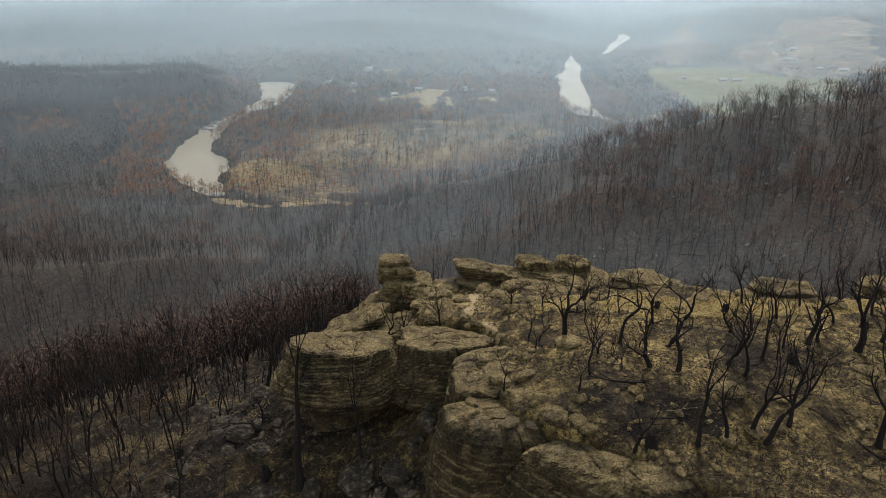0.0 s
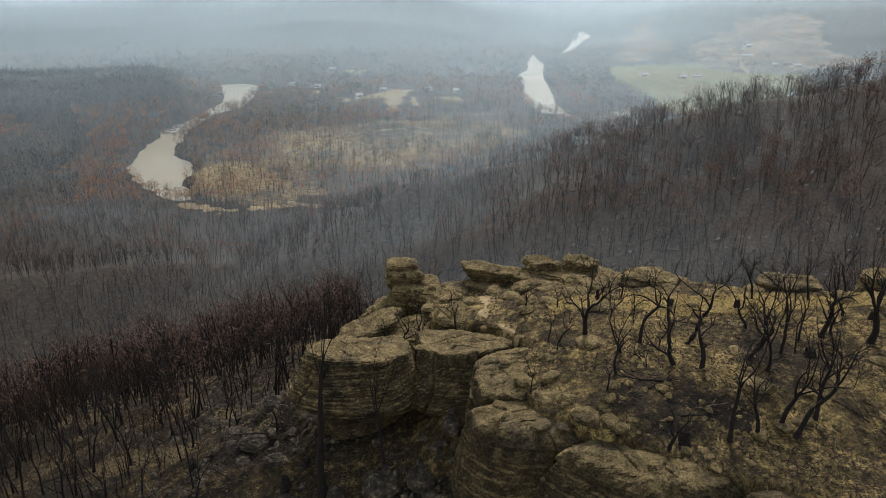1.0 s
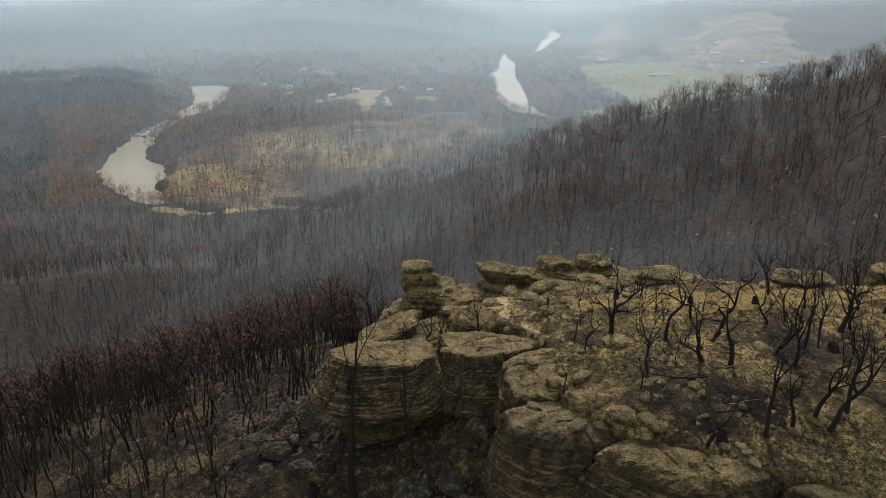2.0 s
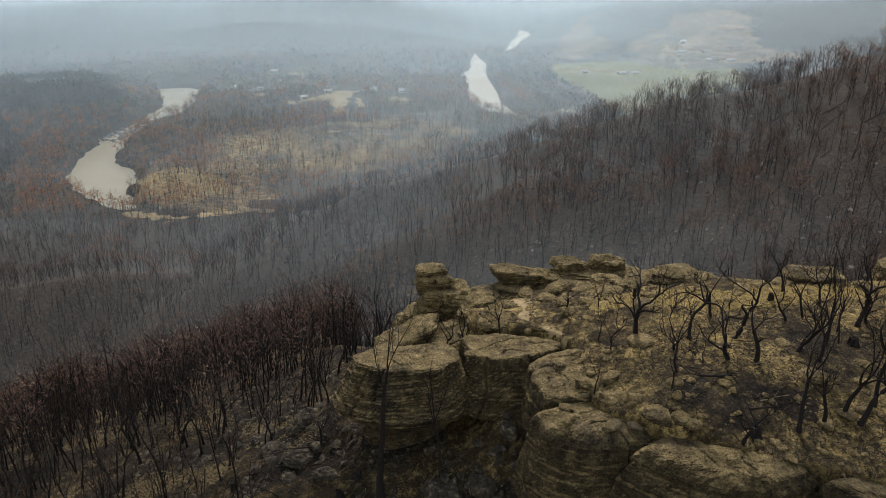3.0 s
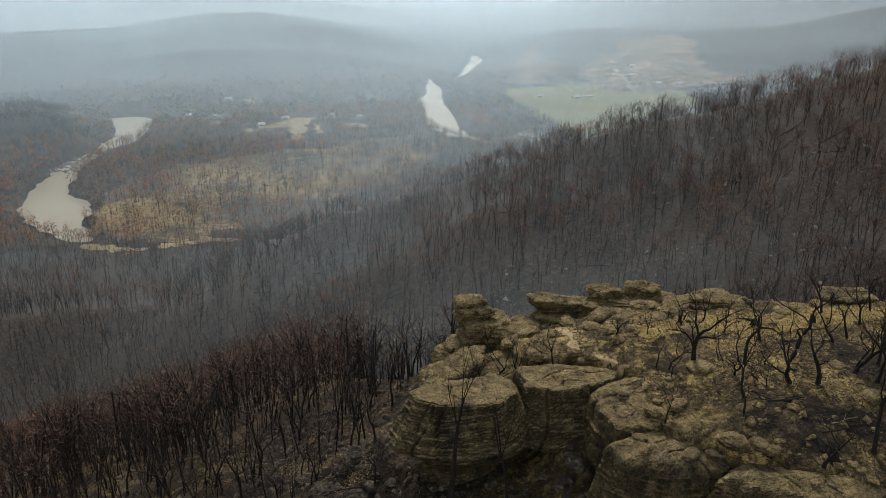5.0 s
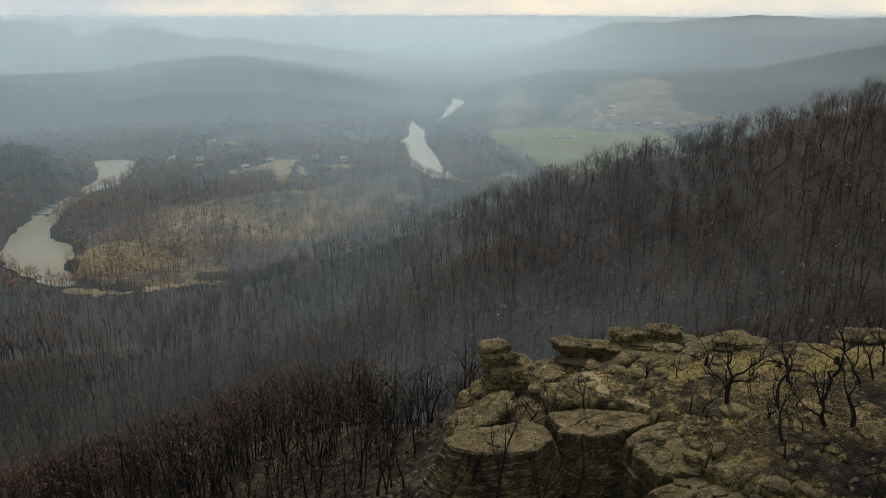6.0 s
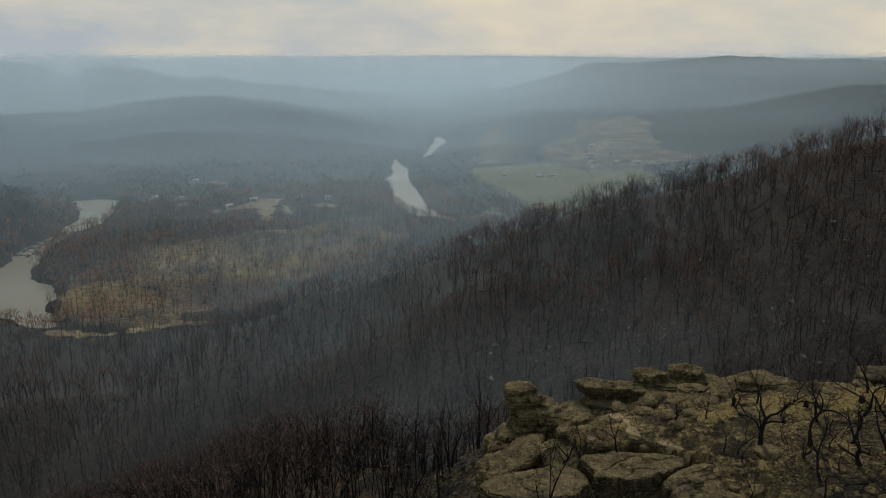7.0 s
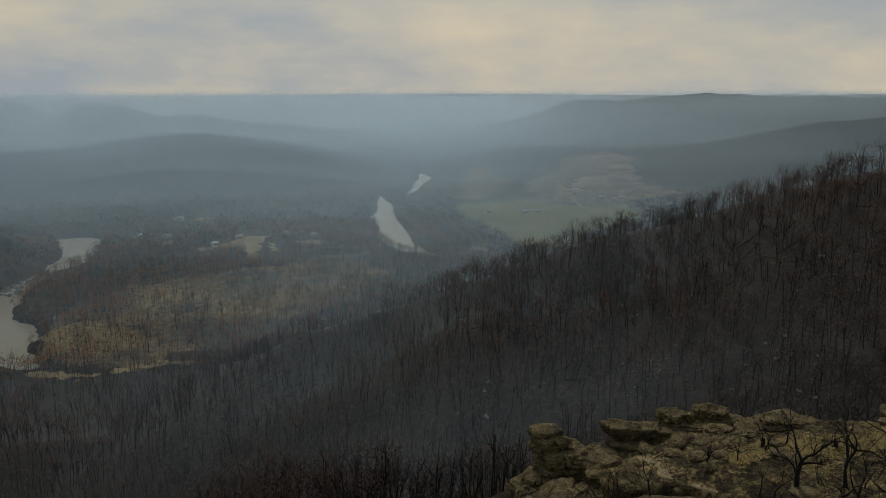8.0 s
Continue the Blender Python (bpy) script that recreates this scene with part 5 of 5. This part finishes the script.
def farm_building(x, y, length, width, wall_h, turn):
    root = new("farm_building")
    root.matrix_basis = pose(x, y, float(ground_height(x, y)), 0, 0, turn)
    a, b, h = length / 2, width / 2, wall_h
    mesh_object("wall", [(-a, -b, -0.5), (a, -b, -0.5), (a, b, -0.5), (-a, b, -0.5), (-a, -b, h), (a, -b, h), (a, b, h), (-a, b, h), (-a, 0, h + b * 0.5), (a, 0, h + b * 0.5)],
                [(0, 1, 5, 4), (1, 2, 6, 9, 5), (2, 3, 7, 6), (3, 0, 4, 8, 7)], PAINT, root)
    for s in (-1, 1):
        e = 0.5
        mesh_object("roof", [(-a - e, s * (b + e), h - 0.1), (a + e, s * (b + e), h - 0.1), (a + e, 0, h + b * 0.5 + 0.25), (-a - e, 0, h + b * 0.5 + 0.25),
                             (-a - e, s * (b + e), h + 0.1), (a + e, s * (b + e), h + 0.1), (a + e, 0, h + b * 0.5 + 0.45), (-a - e, 0, h + b * 0.5 + 0.45)],
                    [(0, 1, 2, 3), (4, 5, 6, 7), (0, 1, 5, 4), (1, 2, 6, 5), (2, 3, 7, 6), (3, 0, 4, 7)], ROOF, root)
    for k in (-0.5, 0.0, 0.5):
        pane = mesh_object("window", [(k * a - 0.6, -b - 0.05, 1.0), (k * a + 0.6, -b - 0.05, 1.0), (k * a + 0.6, -b - 0.05, 2.1), (k * a - 0.6, -b - 0.05, 2.1),
                               (k * a - 0.6, -b + 0.02, 1.0), (k * a + 0.6, -b + 0.02, 1.0), (k * a + 0.6, -b + 0.02, 2.1), (k * a - 0.6, -b + 0.02, 2.1)],
                    [(0, 1, 2, 3), (0, 1, 5, 4), (1, 2, 6, 5), (2, 3, 7, 6), (3, 0, 4, 7)], GLASS_DARK, root)
        mesh_object("sill", [(k * a + u * 0.7, -b + w * 0.12 - 0.07, z) for z in (0.9, 0.99) for u, w in ((-1, -1), (1, -1), (1, 1), (-1, 1))],
                    [(0, 1, 2, 3), (4, 5, 6, 7), (0, 1, 5, 4), (1, 2, 6, 5), (2, 3, 7, 6), (3, 0, 4, 7)], PAINT, pane)
    return tagged(root, "low farm building with a pale metal roof", "building", "farm buildings")


for x, y, ln, wd, hh, tn in [(313, 872, 5, 4, 2.4, 10), (352, 851, 9, 5, 2.6, 5), (370, 855, 12, 4, 2.0, 8), (492, 985, 15, 6, 3, -10), (500, 923, 9, 6, 2.6, 20), (527, 915, 10, 6, 2.6, -10), (533, 1063, 9, 6, 3, 0), (-22, 728, 6, 5, 2.6, 20), (2, 758, 7, 5, 2.6, 0), (-96, 825, 6, 5, 2.6, 40), (-59, 928, 9, 6, 2.6, 10), (-67, 800, 6, 5, 2.6, 0), (48, 775, 7, 5, 2.6, 15), (78, 768, 7, 5, 2.6, 0)]:
    farm_building(x, y, ln, wd, hh, tn)


# ---- litter, rubble and fallen wood ----
rl = np.random.RandomState(21)


def litter(count, box, keep, size, mat, name, label, lift=0.02, flat=0.25):
    """Many small scraps lying on the ground, as one mesh."""
    x, y = rl.uniform(box[0], box[1], count), rl.uniform(box[2], box[3], count)
    ok = keep(x, y)
    x, y = x[ok], y[ok]
    n = len(x)
    z = ground_height(x, y) + lift
    a = rl.uniform(0, 2 * math.pi, n)
    ln, wd = rl.uniform(size[0], size[1], n), rl.uniform(size[2], size[3], n)
    d = np.stack([np.cos(a), np.sin(a), rl.normal(0, flat, n)], 1) * ln[:, None]
    w = np.stack([-np.sin(a), np.cos(a), rl.normal(0, flat, n)], 1) * wd[:, None]
    p = np.stack([x, y, z], 1)
    v = np.stack([p - d / 2 - w / 2, p + d / 2 - w * 0.3, p + d / 2 + w * 0.3, p - d / 2 + w / 2], 1).reshape(-1, 3)
    k = np.arange(n)[:, None] * 4
    t = np.concatenate([k + [[0, 1, 2]], k + [[0, 2, 3]]])
    return tagged(triangles_object(name, v, t, mat), label, "litter", kind="stuff")


def on_top(x, y):
    return edge_distance(x, y, PLATEAU) > 0.4


def thin(x, y, size, level):
    return lumps(x, y, size, 3) > level


litter(42000, (2, 44, 22, 54), lambda x, y: on_top(x, y) & thin(x, y, 3.0, -0.35), (0.1, 0.4, 0.02, 0.09), DARK_LITTER, "burnt_litter", "charred bark and leaf litter on the outcrop")
litter(26000, (2, 44, 22, 54), lambda x, y: on_top(x, y) & thin(x + 50, y, 3.6, -0.1), (0.08, 0.3, 0.012, 0.04), STRAW, "straw_litter", "dry straw-coloured grass and leaf scraps", flat=0.5)
litter(36000, (-46, -2, 30, 74), lambda x, y: (edge_distance(x, y, PLATEAU) < -1) & thin(x, y, 4, -0.3), (0.12, 0.5, 0.03, 0.1), DARK_LITTER, "burnt_litter", "charred litter on the slope below the cliff")
litter(12000, (-46, -2, 30, 74), lambda x, y: (edge_distance(x, y, PLATEAU) < -1) & thin(x + 30, y + 9, 5, 0.15), (0.08, 0.3, 0.015, 0.05), STRAW, "straw_litter", "pale scraps of dry grass and ash on the slope", flat=0.5)


def rubble(count, box, keep, size, name, label, mat=ROCK, level=None):
    """Broken stones lying loose, as one mesh."""
    x, y = rl.uniform(box[0], box[1], count), rl.uniform(box[2], box[3], count)
    ok = keep(x, y)
    x, y = x[ok], y[ok]
    n = len(x)
    z = ground_height(x, y) if level is None else np.full(n, level)
    base = np.array([(1, 0, 0), (0.3, 0.9, 0.05), (-0.8, 0.5, 0), (-0.7, -0.6, 0.05), (0.4, -0.9, 0), (0.55, 0.1, 0.6), (-0.3, 0.4, 0.7), (-0.2, -0.5, 0.55)])
    tri = np.array([(0, 1, 5), (1, 6, 5), (1, 2, 6), (2, 3, 6), (3, 7, 6), (3, 4, 7), (4, 0, 7), (0, 5, 7), (5, 6, 7)])
    s = size[0] * (size[1] / size[0]) ** (rl.rand(n) ** 2.2)
    v = base[None] * rl.uniform(0.6, 1.4, (n, 8, 3)) * s[:, None, None] * rl.uniform(0.55, 1.5, (n, 1, 3))
    a = rl.uniform(0, 6.28, n)
    c, d = np.cos(a)[:, None], np.sin(a)[:, None]
    v = np.stack([v[..., 0] * c - v[..., 1] * d + x[:, None], v[..., 0] * d + v[..., 1] * c + y[:, None], v[..., 2] * 0.8 + z[:, None] - 0.1 * s[:, None]], 2)
    t = (tri[None] + (np.arange(n) * 8)[:, None, None]).reshape(-1, 3)
    return tagged(triangles_object(name, v.reshape(-1, 3), t, mat), label, "stones", kind="stuff")


rubble(2600, (2, 40, 22, 54), lambda x, y: on_top(x, y) & thin(x, y, 5, -0.2), (0.06, 0.4), "loose_stones", "loose broken sandstone on the outcrop")
rubble(5200, (-26, 1, 32, 62), lambda x, y: (edge_distance(x, y, PLATEAU) < -0.5) & thin(x, y, 6, -0.25), (0.06, 0.55), "scree", "grey broken scree at the foot of the cliff", SOOT_STONE)
rubble(1100, (14, 220, 110, 300), lambda x, y: thin(x, y, 22, 0.1), (0.2, 1.3), "hillside_stones", "pale outcropping stones between the hillside trees", PALE_STONE)

rubble(520, (-200, -146, 628, 712), lambda x, y: np.abs(edge_distance(x, y, RIVER[0]) - 4) < 7, (0.8, 3.2), "river_stones", "pale stones breaking the river at a rapid", PALE_STONE, 0.05)
logs = spread_points(420, (-30, 50), (100, 330), lambda x, y, z, q: (z > 20) & (edge_distance(x, y, PLATEAU) < -20))
pieces = []
for px, py, pz in logs:
    a, ln = rl.normal(0.7, 0.6), rl.uniform(4, 11)
    ends = np.array([(px, py), (px + ln * math.cos(a), py + ln * math.sin(a))])
    pieces.append(tube(np.column_stack([ends, ground_height(ends[:, 0], ends[:, 1]) + 0.2]), [0.13, 0.06], 5))
tagged(triangles_object("fallen_logs", *joined(pieces), FAR_BARK), "charred fallen trunks lying across the hillside", "logs", kind="stuff")


def fallen_branch(seed, length, radius, mat, name, label):
    rs3 = np.random.RandomState(seed)
    pieces = []
    limb_pieces(rs3, (0, 0, radius), (1, 0, 0.02), length, radius, 2, 6, 0.1, pieces)
    for p, _, _ in pieces:
        p[:, 2] = np.abs(p[:, 2]) * 0.45
    root = new(name)
    root.empty_display_size = 0.2
    stem = triangles_object("stem", *tube(*pieces[0]), mat, parent=root)
    for piece in pieces[1:]:
        if piece[2] > 3:
            triangles_object("side_branch", *tube(*piece), mat, parent=root)
    fine = [tube(*piece) for piece in pieces[1:] if piece[2] == 3]
    if fine:
        tagged(triangles_object("twig_spray", *joined(fine), mat, parent=stem), kind="stuff")
    return tagged(root, label, "fallen branch", "fallen branches")


FALLEN = [fallen_branch(700 + k, 3.0, 0.07, BARK, "fallen_branch", "charred fallen branch lying on the ground") for k in range(4)]
PALE = [fallen_branch(710 + k, 1.8, 0.05, PALE_WOOD, "dead_branch", "bleached dead branch fallen on the rocks") for k in range(3)]


def lay(kinds, k, x, y, size, turn, z=None):
    m = Matrix.LocRotScale((x, y, float(ground_height(x, y)) if z is None else z), Euler((0, 0, radians(turn))), (size, size, size))
    src = kinds[k % len(kinds)]
    if src.name in used:
        return copy_thing(src, m)
    used.add(src.name)
    src.matrix_basis = m
    return src


rf = random.Random(3)
for k, (x, y, s, a, z) in enumerate([(3.7, 33.6, 0.7, 200, 122.6), (4.0, 34.2, 0.6, 330, 122.6), (3.4, 33.8, 0.6, 100, 122.55), (6.0, 35.8, 1.0, 20, None), (6.4, 36.4, 0.8, 160, None), (13.2, 32.4, 1.2, 10, None), (17.4, 34.0, 1.0, 300, None)]):
    lay(PALE, k, x, y, s, a, z)
for x, y, s, a in ((12.2, 31.9, 1.1, 12), (12.6, 32.6, 0.9, 80), (10.8, 36.0, 0.9, 330), (9.4, 38.2, 0.8, 250), (8.8, 40.2, 0.8, 20)):
    lay(FALLEN, int(a), x, y, s, a)
for k in range(46):
    x, y = (rf.uniform(6, 34), rf.uniform(28, 50)) if k % 2 else (rf.uniform(-34, -9), rf.uniform(34, 62))
    lay(FALLEN, k, x, y, rf.uniform(0.5, 1.3), rf.uniform(0, 360))


def stump(x, y, radius, height, seed):
    rs4 = np.random.RandomState(seed)
    n, rows = 14, 7
    v = []
    for r in range(rows):
        s = r / (rows - 1)
        for k in range(n):
            w = 2 * math.pi * k / n
            rr = radius * (1.55 - 0.75 * s ** 0.5) * (1 + 0.18 * math.sin(3 * w + seed) + 0.08 * rs4.normal())
            jag = 0.3 * height * rs4.rand() if r == rows - 1 else 0
            v.append((rr * math.cos(w), rr * math.sin(w), -0.2 + s * height + jag))
    f = [(r * n + k, r * n + (k + 1) % n, (r + 1) * n + (k + 1) % n, (r + 1) * n + k) for r in range(rows - 1) for k in range(n)]
    v.append((0, 0, height * 0.7))
    f += [((rows - 1) * n + k, (rows - 1) * n + (k + 1) % n, len(v) - 1) for k in range(n)]
    ob = mesh_object("stump", v, f, BARK)
    ob.matrix_basis = pose(x, y, float(ground_height(x, y)))
    return tagged(ob, "burnt-out black tree stump with a jagged top", "stump", "stumps")


for k, (x, y, r, h) in enumerate([(11.7, 46.2, 0.14, 0.7), (-10.2, 39.6, 0.32, 0.9), (22.0, 36.6, 0.3, 0.6), (20.6, 43.4, 0.2, 0.7), (11.9, 30.6, 0.3, 0.7), (-9.0, 41.0, 0.3, 0.5), (28.6, 40.6, 0.25, 0.6), (16.2, 44.0, 0.18, 0.6), (-17.4, 44.2, 0.25, 0.7)]):
    stump(x, y, r, h, k)


def sand_patch(line, width, step=0.11, lift=0.03, mat=SAND, name="sand_path", label="pale sandy footpath between the boulders"):
    """Loose pale sand lying in an uneven strip."""
    xs, ys = [p[0] for p in line], [p[1] for p in line]
    gx, gy = np.meshgrid(np.arange(min(xs) - width, max(xs) + width, step), np.arange(min(ys) - width, max(ys) + width, step))
    d = -line_height(gx, gy, [(a, b, 0.0) for a, b in line], 1.0, 1.0)
    ins = d < width * (0.42 + 0.6 * lumps(gx, gy, width, 3))
    gz = ground_height(gx, gy) + lift
    ids, v, f = {}, [], []
    for i in range(gx.shape[0] - 1):
        for j in range(gx.shape[1] - 1):
            cell = [(i, j), (i, j + 1), (i + 1, j + 1), (i + 1, j)]
            if all(ins[c] for c in cell):
                for c in cell:
                    if c not in ids:
                        ids[c] = len(v)
                        v.append((gx[c], gy[c], gz[c]))
                f.append([ids[c] for c in cell])
    return tagged(mesh_object(name, v, f, mat, smooth=True), label, "path", kind="structure")


sand_patch([(4.3, 50.2), (4.2, 48.8), (3.7, 47.0), (3.6, 45.6), (4.3, 44.5), (4.8, 43.4), (5.4, 42.4)], 0.7, 0.06, 0.06)
litter(26000, (8, 32, 42.6, 47.4), lambda x, y: on_top(x, y) & (np.abs(y - 45.6 + 0.12 * (x - 9)) < 1.6 + 0.9 * lumps(x, y, 3.0, 3)), (0.12, 0.35, 0.03, 0.07), BRIGHT_STRAW, "straw_litter", "matted yellow straw lying on the outcrop", 0.03, 0.3)
STRAW_GROUND = "dry straw and leaf litter on the burnt slope"
for line, width in [([(-12.6, 47.6), (-14.6, 50.6), (-18.0, 54.0), (-22.0, 58.0)], 3.2), ([(-29.0, 54.0), (-32.0, 60.0), (-34.5, 69.0)], 3.0), ([(-17.0, 45.6), (-21.0, 47.6), (-25.0, 49.0)], 2.0)]:
    track = [(a, b, 0.0) for a, b in line]
    litter(26000, (min(p[0] for p in line) - 4, max(p[0] for p in line) + 4, min(p[1] for p in line) - 4, max(p[1] for p in line) + 4),
           lambda x, y: -line_height(x, y, track, 1.0, 1.0) < width * (0.35 + 0.9 * lumps(x, y, 2.4, 3)) * rl.uniform(0.3, 1.3, np.shape(x)), (0.12, 0.4, 0.03, 0.07), STRAW, "straw_litter", STRAW_GROUND, 0.03, 0.3)
sand_patch([(8.2, 41.8), (9.2, 38.8), (10.4, 36.2), (12.4, 33.8), (14.6, 32.0)], 1.9, 0.16, 0.025, CHAR, "ash_patch", "black burnt ground strewn with ash")
litter(16000, (3, 44, 22, 54), lambda x, y: on_top(x, y) & thin(x, y + 20, 4.0, -0.5), (0.3, 1.1, 0.015, 0.035), DARK_LITTER, "twig_litter", "thin charred twigs lying over the outcrop", 0.05, 0.3)
litter(12000, (-46, -2, 30, 74), lambda x, y: (edge_distance(x, y, PLATEAU) < -1) & thin(x, y + 20, 4.0, -0.5), (0.3, 1.2, 0.02, 0.04), DARK_LITTER, "twig_litter", "thin charred twigs lying over the slope", 0.05, 0.3)
litter(2400, (-40, -3, 32, 66), lambda x, y: (edge_distance(x, y, PLATEAU) < -1) & thin(x + 9, y, 4.0, 0.0), (0.2, 0.9, 0.015, 0.03), PALE_LITTER, "pale_twigs", "bleached twigs scattered on the slope below the cliff", 0.05, 0.3)
sand_patch([(-122, 431), (-94, 418), (-74, 421), (-59, 425), (-29, 422)], 7.0, 0.9, 0.15, SAND, "sandy_bank", "broken strip of pale sand at the foot of the spur")
sand_patch([(-65, 598), (-36, 585), (-10, 590), (26, 603), (46, 613), (75, 640)], 4.0, 0.9, 0.15, BANK, "dirt_road", "pale dirt road through the valley woods")
sand_patch([(187, 650), (208, 655), (229, 690), (226, 633)], 9.0, 1.2, 0.15, BANK, "sandy_bank", "pale sand bank beside the river")
sand_patch([(440, 870), (467, 946), (484, 1009), (522, 1108), (583, 1172), (655, 1245)], 6.0, 1.6, 2.2, BANK, "dirt_road", "pale dirt track climbing past the farm")
